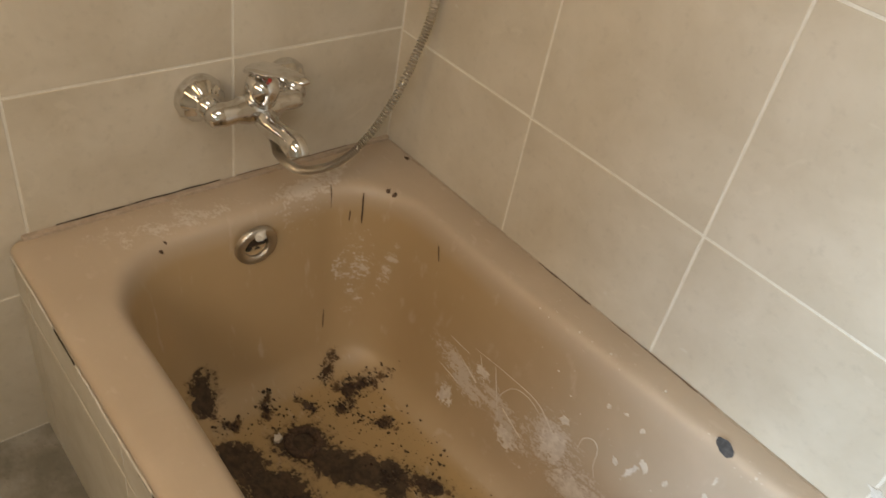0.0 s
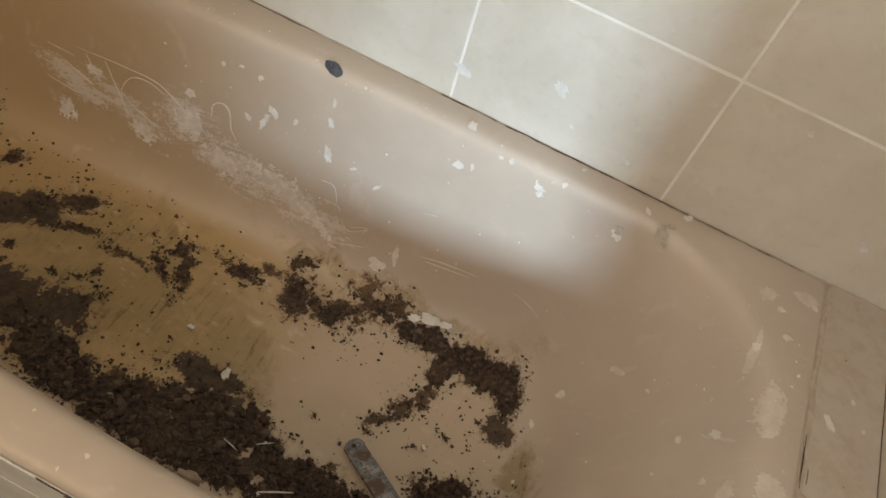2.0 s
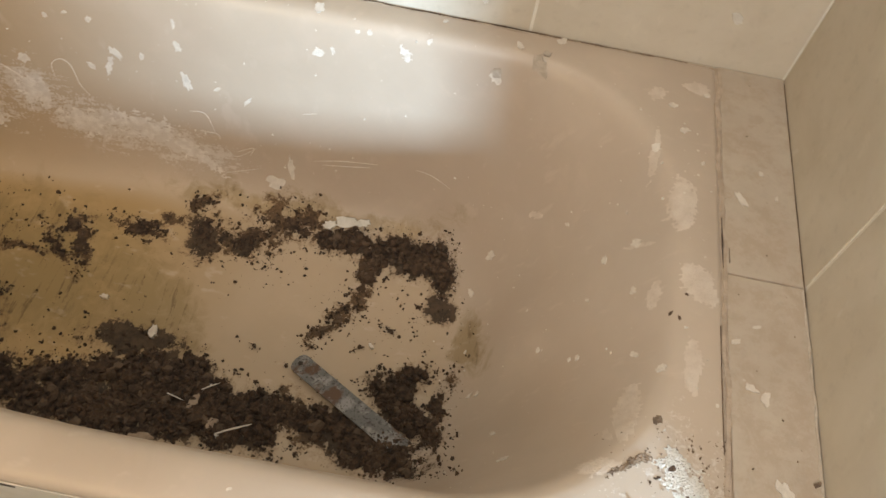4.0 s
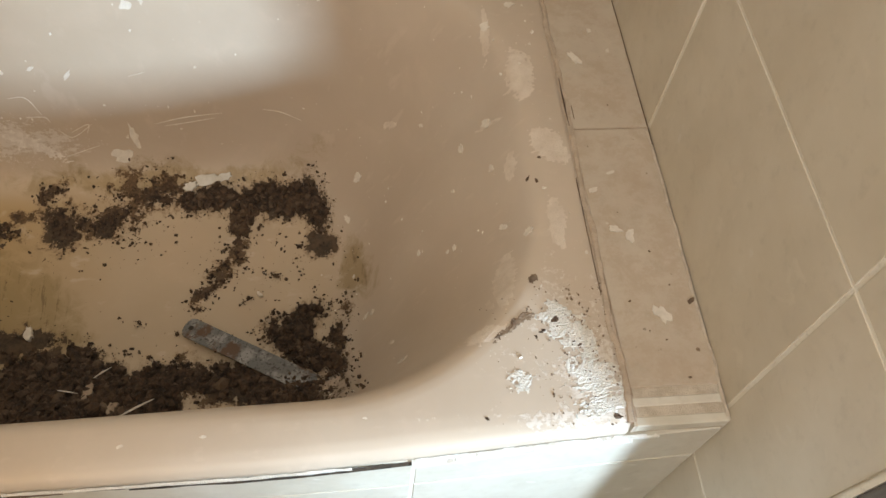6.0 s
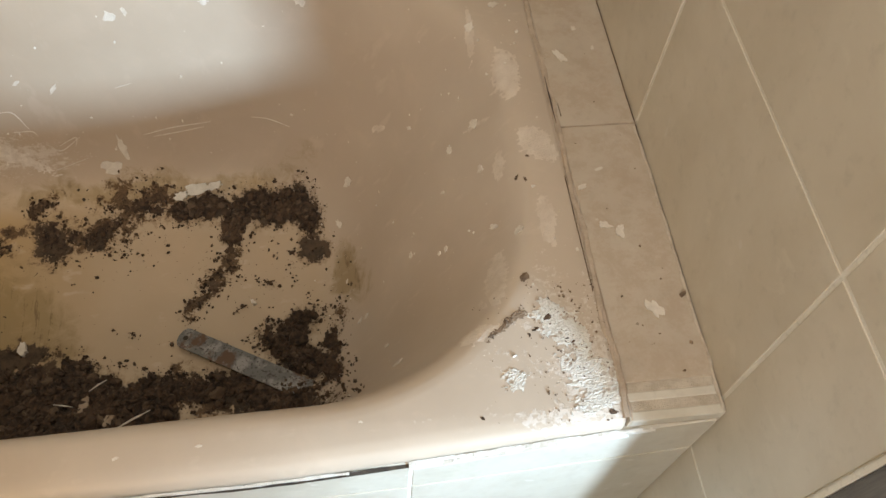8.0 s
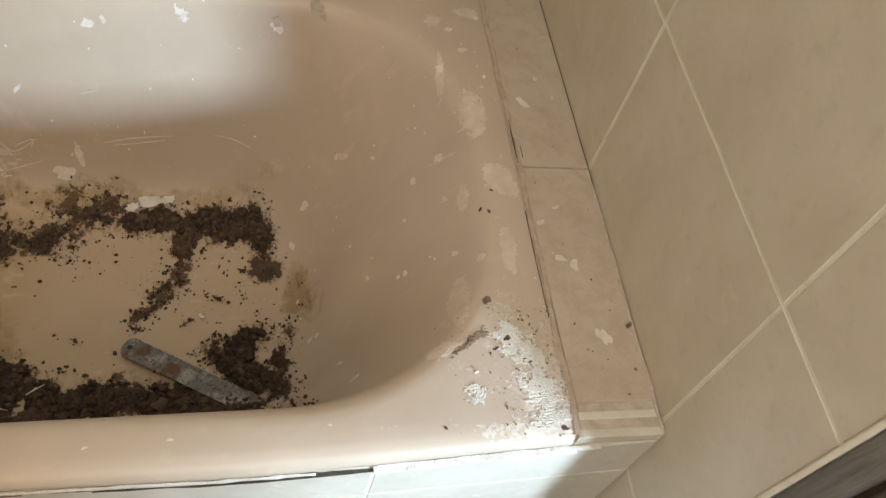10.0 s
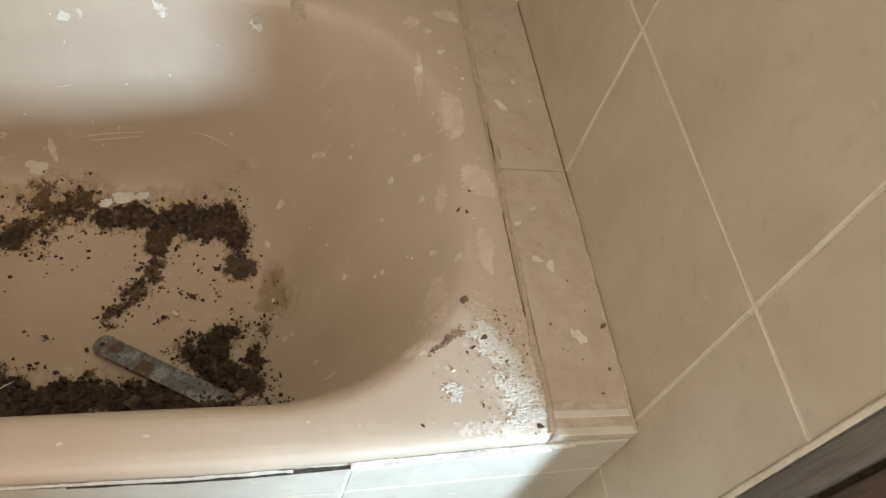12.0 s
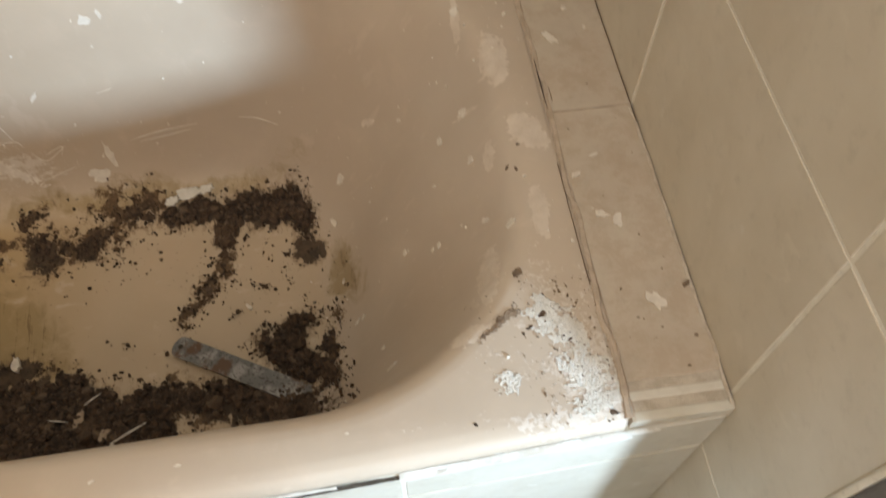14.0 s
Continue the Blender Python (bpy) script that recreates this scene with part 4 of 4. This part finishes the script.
flakes([(0.146, -0.074, 0.007), (0.160, -0.068, 0.007), (0.080, -0.014, 0.006), (0.101, -0.526, 0.005), (0.094, -0.515, 0.003), (1.562, -0.566, 0.0024), (1.552, -0.552, 0.0016), (1.545, -0.578, 0.0016), (1.572, -0.600, 0.0018), (1.56, -0.62, 0.0012), (1.575, -0.575, 0.0012), (1.548, -0.395, 0.0030), (1.556, -0.402, 0.0022), (1.563, -0.372, 0.0020), (1.470, -0.668, 0.0020)], "rust_spot", RUST, "dark rust spot worn through the enamel", "rust spot", "rust spots", 0.0005)
flakes([(1.370, -0.055, 0.014), (1.314, -0.058, 0.011), (1.375, -0.040, 0.006)], "dried_splash", plaster_material("grey_splash", (0.42, 0.36, 0.29), (0.52, 0.46, 0.38), 120.0), "dried grey plaster splash on the bathtub rim", "plaster splash", "plaster splashes", 0.0016)

# thin sticks and shavings
for a, b, r in (((1.030, -0.515), (1.075, -0.490), 0.0016), ((0.99, -0.455), (1.012, -0.440), 0.0012), ((0.945, -0.470), (0.972, -0.476), 0.0010)):
    pa, _ = on_tub(*a)
    pb, _ = on_tub(*b)
    bm = tube(bmesh.new(), [(0, 0, 0), (pb - pa) * 0.5 + Vector((0, 0, 0.001)), pb - pa], [r * 0.6, r, r * 0.3], 6)
    ob = tagged(link("wood_sliver", bm, FLAKE), "thin pale wood sliver lying on the soil", "wood sliver", "slivers in the soil")
    ob.location = pa + Vector((0, 0, 0.011))

# tiny pale specks on the sloping end and sides
V, F = [], []
for k in range(300):
    x, y = (rs.uniform(1.30, 1.60), rs.uniform(-0.62, -0.05)) if k < 150 else (rs.uniform(0.5, 1.3), rs.uniform(-0.10, -0.04))
    p, nrm = on_tub(x, y)
    r = 0.0005 + 0.0020 * rs.rand() ** 3
    V.append((ico_v * (1 + rs.uniform(-0.3, 0.3, (len(ico_v), 1))) * r * rs.uniform(0.5, 1.4, 3)) + np.array(p))
    F.append(ico_f + k * len(ico_v))
me = bpy.data.meshes.new("plaster_specks")
me.from_pydata(np.concatenate(V).tolist(), [], np.concatenate(F).tolist())
me.materials.append(FLAKE)
tagged(new("plaster_specks", me), "tiny pale plaster specks on the enamel", "plaster specks", kind="stuff")

# ---- plaster left on the front corner of the rim ----
FILLER_AREAS = [(1.551, -0.574, 0.013, -0.018, -0.013, -0.013), (1.569, -0.594, 0.010, -0.024, -0.016, -0.007), (1.576, -0.630, 0.026, -0.009, -0.006, -0.018), (1.580, -0.658, 0.024, 0.0, -0.002, -0.016), (1.505, -0.633, 0.011, -0.003, -0.003, -0.011)]


def crust(name, areas, lo, hi, step_, thick, material, label, category, bias=0.0, cast=None, rag=1.0):
    ax, ay = np.arange(lo[0], hi[0], step_), np.arange(lo[1], hi[1], step_)
    A, B = np.meshgrid(ax, ay, indexing="ij")
    inside = ellipses(areas, A.ravel(), B.ravel()).reshape(A.shape)
    idx, pts_, quads_ = -np.ones(A.shape, int), [], []
    for i in range(A.shape[0]):
        for j in range(A.shape[1]):
            if inside[i, j] < 0.25:
                continue
            v = Vector((A[i, j] * 0.8, B[i, j] * 1.2, 0.7))
            m = inside[i, j] + rag * (0.30 * noise.noise(v * 90) + 0.32 * noise.noise(v * 300)) + bias
            if m < 0.5:
                continue
            p, nrm = (cast or on_tub)(A[i, j], B[i, j])
            if p is None:
                continue
            idx[i, j] = len(pts_)
            pts_.append(tuple(p + nrm * (0.0003 + thick * min(1, (m - 0.5) * 5) * (0.7 + 0.9 * noise.noise(v * 700)))))
    for i in range(A.shape[0] - 1):
        for j in range(A.shape[1] - 1):
            q = (idx[i, j], idx[i + 1, j], idx[i + 1, j + 1], idx[i, j + 1])
            if min(q) >= 0:
                quads_.append(q)
    me = bpy.data.meshes.new(name)
    me.from_pydata(pts_, [], quads_)
    me.materials.append(material)
    return tagged(new(name, me), label, category, kind="stuff")


def on_back(x, z):
    """The tub's long back side at a place along it and a height, and its normal."""
    p, nrm, _, _ = TUB.ray_cast(Vector((x, -0.345, z)), Vector((0, 1, 0)))
    if p is not None and nrm.y > 0:
        nrm = -nrm
    return p, nrm


SMEAR = plaster_material("dried_smear", (0.575, 0.495, 0.41), (0.645, 0.57, 0.485), 60.0, 0.8, 0.3)
CHALK = plaster_material("chalky_smear", (0.62, 0.56, 0.49), (0.74, 0.69, 0.62), 80.0, 0.85, 0.5)
SCARS = [
    (1.559, -0.246, -0.000, -0.040, -0.016, 0.002), (1.577, -0.357, 0.016, -0.022, -0.013, -0.015),
    (1.535, -0.364, -0.004, -0.015, -0.005, 0.009), (1.509, -0.513, -0.011, -0.036, -0.007, 0.015),
    (1.569, -0.459, -0.001, -0.032, -0.010, -0.001), (1.491, -0.540, 0.004, -0.006, -0.002, -0.009),
    (1.479, -0.583, 0.021, 0.005, 0.000, -0.010),
    (1.526, -0.169, -0.001, -0.034, -0.005, 0.003), (1.577, -0.051, 0.018, -0.004, -0.003, -0.011),
    (1.525, -0.073, 0.013, 0.004, 0.000, -0.012), (1.410, -0.167, 0.009, -0.005, 0.001, -0.005),
    (1.522, -0.284, 0.013, -0.007, 0.000, -0.004),
]
crust("plaster_scars", SCARS, (1.38, -0.61), (1.602, -0.03), 0.0015, 0.0003, SMEAR, "pale dried plaster scars on the sloping end", "plaster scar", 0.03, None, 0.55)
# chalky smears on the long back side: along and height
SMEARS = [
    (0.633, 0.210, 0.025, -0.027, -0.021, -0.028), (0.702, 0.164, 0.053, -0.014, -0.011, -0.027),
    (0.788, 0.170, 0.068, -0.009, -0.008, -0.027), (0.872, 0.133, 0.047, -0.030, -0.008, -0.015),
    (0.404, 0.127, 0.012, -0.020, -0.017, -0.015), (0.549, 0.150, 0.027, -0.015, -0.010, -0.017),
    (0.461, 0.229, 0.021, -0.006, -0.006, -0.010), (1.189, 0.389, 0.012, -0.011, -0.005, -0.007),
    (0.760, 0.280, -0.008, -0.030, -0.006, 0.000),
]
crust("plaster_smears", SMEARS, (0.36, 0.085), (1.23, 0.41), 0.0016, 0.0005, CHALK, "chalky white plaster smears on the tub's long side", "plaster smear", -0.06, on_back, 1.0)
FLAKES_SIDE = [
    (0.633, 0.271, 0.010, 0.004, -0.001, -0.009), (0.871, 0.272, 0.004, -0.017, -0.006, -0.004),
    (0.866, 0.332, 0.001, -0.011, -0.005, -0.002), (0.811, 0.306, 0.000, -0.008, -0.004, -0.001),
    (1.000, 0.105, 0.016, 0.000, -0.001, -0.013), (1.024, 0.138, 0.003, -0.023, -0.006, -0.002),
    (0.746, 0.356, 0.000, -0.006, -0.004, -0.001), (0.685, 0.353, -0.000, -0.005, -0.003, -0.001),
    (0.714, 0.362, 0.004, 0.002, -0.000, -0.003), (0.865, 0.368, 0.001, -0.009, -0.003, -0.001),
    (1.088, 0.372, 0.002, -0.007, -0.003, -0.001), (1.068, 0.365, 0.009, 0.004, 0.002, -0.008),
    (1.137, 0.408, 0.002, -0.005, -0.004, -0.001), (1.314, 0.380, 0.006, -0.011, -0.006, -0.005),
    (0.916, 0.267, 0.006, 0.005, 0.001, -0.003), (0.960, 0.252, 0.007, 0.009, 0.002, -0.002),
    (0.774, 0.304, 0.007, -0.010, -0.005, -0.005), (0.732, 0.275, 0.004, -0.007, -0.003, -0.004),
]
for x, z, ax, az, bx, bz in FLAKES_SIDE:
    p, nrm = on_back(x, z)
    big_, small_ = math.hypot(ax, az), math.hypot(bx, bz)
    ob = link("paint_flake", sliver(bmesh.new(), (0, 0, 0), nrm, small_, big_ / small_, 0.0, 0.0007, 0.1, (ax, 0, az), 0.6), FLAKE)
    ob.location = p
    tagged(ob, "off-white paint flake stuck to the tub's long side", "paint flake", "paint flakes in the tub")

crust("plaster_residue", FILLER_AREAS, (1.47, -0.682), (1.602, -0.53), 0.0010, 0.0009, FILLER, "rough white plaster residue on the bathtub rim corner", "plaster residue")

crust("corner_dirt", [(1.545, -0.575, 0.03, 0.022, -0.003, 0.004), (1.590, -0.672, 0.012, 0.0, 0.0, 0.006), (1.565, -0.600, 0.02, -0.02, 0.004, 0.004)], (1.49, -0.682), (1.602, -0.53), 0.0010, 0.0010, RUST, "brown dirt crumbs at the rim corner", "dirt", -0.22)

crust("edge_dirt", [(1.495, -0.585, 0.016, 0.010, -0.003, 0.004), (1.516, -0.569, 0.016, 0.011, -0.004, 0.005), (1.533, -0.527, 0.006, 0.006, -0.004, 0.004)], (1.47, -0.61), (1.56, -0.51), 0.0010, 0.0010, DIRT, "brown dirt along the rim's inner edge", "dirt", -0.12)
grit = []
for x, y, r in ((1.688, -0.560, 0.0042), (1.668, -0.640, 0.0018), (1.640, -0.590, 0.0016), (1.655, -0.600, 0.0012), (1.683, -0.612, 0.0018), (1.627, -0.556, 0.0015), (1.672, -0.540, 0.0012), (1.66, -0.50, 0.0013), (1.636, -0.45, 0.0010), (1.68, -0.40, 0.0012), (1.62, -0.36, 0.0010), (1.655, -0.30, 0.0010), (1.64, -0.12, 0.0011)):
    grit.append((Vector((x, y, 0.4198)), Vector((0, 0, 1)), r))
for k in range(230):
    x, y = rs.uniform(1.48, 1.602) if k < 60 else 1.602 - 0.075 * rs.rand() ** 1.3, rs.uniform(-0.680, -0.53)
    p, nrm = on_tub(x, y)
    grit.append((p, nrm, 0.0004 + 0.0011 * rs.rand() ** 2))
for k in range(70):
    grit.append((Vector((rs.uniform(1.0, 1.68), -0.69 - 0.13 * rs.rand() ** 1.5, 0.0025)), Vector((0, 0, 1)), 0.0008 + 0.003 * rs.rand() ** 2))
# Pale patch: plaster dust, and the window-lit floor painted as a lighter colour
dust = link("lit_floor_dust", sliver(bmesh.new(), (0, 0, 0), (0, 0, 1), 0.13, 3.1, 0.0, 0.0022, 0.0, (1, 0, 0), 0.8), FILLER)
dust.location = (1.33, -0.745, 0.0005)
tagged(dust, "pale plaster dust and painted window light on the floor along the tub", "plaster dust", kind="stuff")
lumps("dirt_grit", grit, DIRT, "brown grit strewn on the ledge and rim corner")

# ---- cracks, sealant and joints ----


def ribbon(name, path, up, width, material, label, seed, lift=0.0006, gaps=0.0, wob=0.5):
    """A ragged flat strip along a line, lying on the plane whose normal is up; gaps leaves pieces out."""
    up = Vector(up)
    bm = bmesh.new()
    for a, b in zip(path, path[1:]):
        a, b = Vector(a), Vector(b)
        d = (b - a).normalized()
        side = up.cross(d)
        n_ = max(2, int((b - a).length / 0.004))
        prev = None
        for k in range(n_ + 1):
            p = a + (b - a) * k / n_
            if up.y < -0.9:
                p.y += bow(p.x)
            v = p * 40 + Vector((seed, 0, 0))
            if noise.noise(p * 9 + Vector((0, seed, 0))) < gaps - 1.0:
                prev = None
                continue
            w = width * max(0.12, 0.6 + wob * (noise.noise(v) + noise.noise(v * 4)))
            off = side * width * 0.5 * noise.noise(v * 0.7 + Vector((0, 0, 5)))
            cur = [bm.verts.new(p + off + side * w * s + up * h) for s, h in ((-0.5, -0.0006), (-0.3, lift), (0.3, lift), (0.5, -0.0006))]
            if prev:
                for u in range(3):
                    bm.faces.new((prev[u], prev[u + 1], cur[u + 1], cur[u]))
            prev = cur
    return tagged(link(name, bm, material), label, "trim", kind="structure")


wall_box("trim_back_bed", (0.010, -0.0085, 0.400), (LENGTH - 0.004, -0.0003, 0.4190), DUSTY, "dusty filler bed between bathtub rim and wall tiles")
ribbon("trim_back_line", [(0.02, -0.004, 0.4195), (0.42, -0.004, 0.4195)], (0, 0, 1), 0.0016, SEAL, "thin dirty line between bathtub rim and wall tiles", 21.0, 0.0008, 0.92)
ribbon("trim_back_crack", [(0.43, -0.004, 0.4195), (0.78, -0.004, 0.4195), (1.36, -0.003, 0.4195)], (0, 0, 1), 0.0026, RUST, "dark open crack between bathtub rim and wall tiles", 1.0, 0.0008, 0.80)
ribbon("trim_back_grime", [(0.01, -0.006, 0.4196), (1.60, -0.006, 0.4196)], (0, 0, 1), 0.0060, SEAL, "brown grime along the back rim joint", 15.0, 0.0005, 0.55)
wall_box("trim_tap_bed", (0.0005, -0.680, 0.405), (0.009, -0.004, 0.4262), SEAL, "dirty bead of filler between bathtub rim and tap wall")
ribbon("trim_tap_crack", [(0.0005, -0.63, 0.4275), (0.0005, -0.36, 0.4270)], (1, 0, 0), 0.0034, GAP, "dark open crack between bathtub rim and tap wall", 2.0, 0.0008, 0.0, 0.35)
ribbon("trim_tap_line", [(0.0005, -0.33, 0.4270), (0.0005, -0.03, 0.4265)], (1, 0, 0), 0.0022, RUST, "thin dark crack between bathtub rim and tap wall", 17.0, 0.0008, 0.75)
ribbon("trim_tap_grime", [(0.008, -0.66, 0.4196), (0.008, -0.01, 0.4196)], (0, 0, 1), 0.0060, SEAL, "brown grime along the tap wall joint", 16.0, 0.0005, 0.55)
ribbon("trim_back_dirt", [(1.36, -0.004, 0.4198), (1.60, -0.004, 0.4198)], (0, 0, 1), 0.0034, DIRT, "brown dirt in the joint along the bathtub rim", 3.0, 0.0006, 0.6)
ribbon("trim_ledge_crack", [(LENGTH + 0.001, -0.33, 0.4195), (LENGTH + 0.001, -0.02, 0.4195)], (0, 0, 1), 0.0015, RUST, "dark open crack between bathtub rim and ledge", 4.0, 0.0018, 0.85)
wall_box("trim_ledge_bed", (LENGTH - 0.003, FRONT + 0.006, 0.40), (LENGTH + 0.006, -0.003, 0.4189), SEAL, "brown dirty bed of the ledge joint")
ribbon("trim_ledge_sealant", [(LENGTH + 0.0015, -0.68, 0.4198), (LENGTH + 0.0015, -0.005, 0.4198)], (0, 0, 1), 0.011, SEAL, "brownish sealant between bathtub rim and ledge", 5.0, 0.0010, 0.0, 0.25)
ribbon("trim_ledge_dirt", [(LENGTH + 0.005, -0.655, 0.4205), (LENGTH + 0.003, -0.52, 0.4205)], (0, 0, 1), 0.0018, SEAL, "dark dirt line in the ledge joint", 6.0, 0.0016, 0.97)
ribbon("trim_tile_joint", [(LENGTH + 0.006, -0.3352, 0.4198), (END, -0.3352, 0.4198)], (0, 0, 1), 0.0016, SEAL, "thin dirty joint between the ledge tiles", 12.0, 0.0009, 0.0, 0.2)
ribbon("trim_wall_joint", [(END - 0.0012, -0.36, 0.4203), (END - 0.0012, -0.01, 0.4203)], (0, 0, 1), 0.0012, DIRT, "thin dark joint between ledge and wall tiles", 7.0, 0.0006, 0.72)
ribbon("trim_ledge_line", [(LENGTH + 0.0085, -0.66, 0.4204), (LENGTH + 0.0085, -0.30, 0.4204)], (0, 0, 1), 0.0013, DIRT, "thin dark line beside the ledge sealant", 31.0, 0.0010, 1.08)
ribbon("trim_rim_line", [(LENGTH - 0.004, -0.60, 0.4204), (LENGTH - 0.004, -0.26, 0.4204)], (0, 0, 1), 0.0012, DIRT, "thin dark line beside the bathtub rim", 33.0, 0.0010, 1.10)
ribbon("trim_ledge_filler", [(END - 0.0020, -0.68, 0.4203), (END - 0.0020, -0.34, 0.4203)], (0, 0, 1), 0.0060, DUSTY, "beige filler between ledge and wall tiles", 35.0, 0.0003, 0.0, 0.4)
ribbon("trim_front_crack", [(0.01, FRONT - 0.0005, 0.3975), (1.42, FRONT - 0.0005, 0.3975)], (0, -1, 0), 0.0062, GAP, "dark open crack under the bathtub rim", 8.0, 0.0008, 0.70, 0.75)
ribbon("trim_front_filler", [(0.01, FRONT - 0.001, 0.4010), (LENGTH, FRONT - 0.001, 0.4020)], (0, -1, 0), 0.0075, FILLER, "ragged white filler along the bathtub front edge", 9.0, 0.0012, 0.96)
ribbon("trim_front_slit", [(1.155, FRONT - 0.0005, 0.3972), (1.415, FRONT - 0.0005, 0.3985)], (0, -1, 0), 0.0052, GAP, "dark open slit under the bathtub rim", 41.0, 0.0026, 0.0, 0.35)
ribbon("trim_front_ragged", [(0.93, FRONT - 0.0005, 0.3985), (1.10, FRONT - 0.0005, 0.3985)], (0, -1, 0), 0.0055, RUST, "ragged dark crack under the bathtub rim", 43.0, 0.0024, 0.9, 0.8)
ribbon("trim_corner_bead", [(1.40, FRONT - 0.001, 0.3960), (LENGTH + 0.004, FRONT - 0.001, 0.3965)], (0, -1, 0), 0.013, FILLER, "ragged white filler bead under the bathtub rim", 51.0, 0.0045, 0.0, 0.45)
ribbon("trim_corner_filler", [(1.44, FRONT - 0.001, 0.4005), (LENGTH + 0.03, FRONT - 0.001, 0.4005)], (0, -1, 0), 0.009, FILLER, "white filler under the rim corner", 10.0, 0.0025, 0.3)

# scratches and dried drips on the long back side
STROKES = [
    [(0.431, 0.261), (0.516, 0.265), (0.574, 0.262), (0.611, 0.24), (0.643, 0.211)],
    [(0.511, 0.187), (0.51, 0.22), (0.529, 0.25), (0.559, 0.256), (0.587, 0.245)],
    [(0.671, 0.239), (0.672, 0.267), (0.688, 0.279), (0.701, 0.268), (0.706, 0.236), (0.717, 0.217)],
    [(0.445, 0.256), (0.469, 0.215)],
    [(0.481, 0.259), (0.52, 0.173)],
    [(0.368, 0.175), (0.42, 0.168)],
    [(0.522, 0.197), (0.576, 0.172)],
    [(0.403, 0.223), (0.456, 0.199)],
    [(0.372, 0.243), (0.422, 0.241)],
    [(0.92, 0.152), (0.936, 0.14), (0.968, 0.162)],
    [(0.868, 0.216), (0.892, 0.215), (0.904, 0.184)],
    [(0.881, 0.18), (0.906, 0.179), (0.912, 0.169)],
    [(0.917, 0.106), (0.97, 0.123)],
    [(1.06, 0.159), (1.105, 0.17), (1.162, 0.177)],
    [(1.074, 0.155), (1.117, 0.162), (1.15, 0.168)],
    [(1.223, 0.182), (1.249, 0.179), (1.279, 0.171)],
    [(1.043, 0.248), (1.066, 0.255)],
    [(0.936, 0.149), (0.963, 0.162), (0.958, 0.146)],
]
for row in STROKES:
    P = []
    for x, z in row:
        p, nrm = on_back(x, z)
        P.append(p + nrm * 0.0003)
    L = spline(P, 8)
    bm = tube(bmesh.new(), [q - P[0] for q in L], [0.0008 * (0.35 + 0.65 * math.sin(math.pi * (i + 0.5) / len(L))) for i in range(len(L))], 6)
    ob = part("dried_drip", bm, FLAKE, bathtub, "pale dried plaster drip")
    ob.location = P[0]

# short dark runs down the tap end
for p0, p1, r in (((0.085, -0.190), (0.103, -0.198), 0.0010), ((0.120, -0.141), (0.132, -0.148), 0.0020), ((0.116, -0.164), (0.119, -0.167), 0.0014), ((0.142, -0.223), (0.152, -0.229), 0.0014), ((0.283, -0.093), (0.295, -0.097), 0.0016)):
    P = []
    for k in range(7):
        f = k / 6
        p, nrm = on_tub(p0[0] + (p1[0] - p0[0]) * f, p0[1] + (p1[1] - p0[1]) * f)
        P.append(p + nrm * 0.0002)
    bm = tube(bmesh.new(), [q - P[0] for q in P], [r * (0.3 + 0.7 * math.sin(math.pi * (i + 0.6) / 7.4)) * rs.uniform(0.7, 1.1) for i in range(7)], 6)
    ob = part("dark_run", bm, RUST, bathtub, "dark dried run")
    ob.location = P[0]

for x, z, r in ((1.02, 0.475, 0.010), (1.155, 0.520, 0.009), (1.19, 0.470, 0.004), (1.28, 0.455, 0.004), (1.45, 0.62, 0.004), (1.60, 0.50, 0.007)):
    bm = sliver(bmesh.new(), (0, 0, 0), (0, -1, 0), r, 1.7, rs.uniform(1.2, 1.9), 0.0007, 0.02)
    ob = tagged(link("plaster_spot", bm, FILLER), "white plaster spot on the wall tiles", "plaster spot", "plaster spots on the tiles")
    ob.location = (x, -0.0003, z)
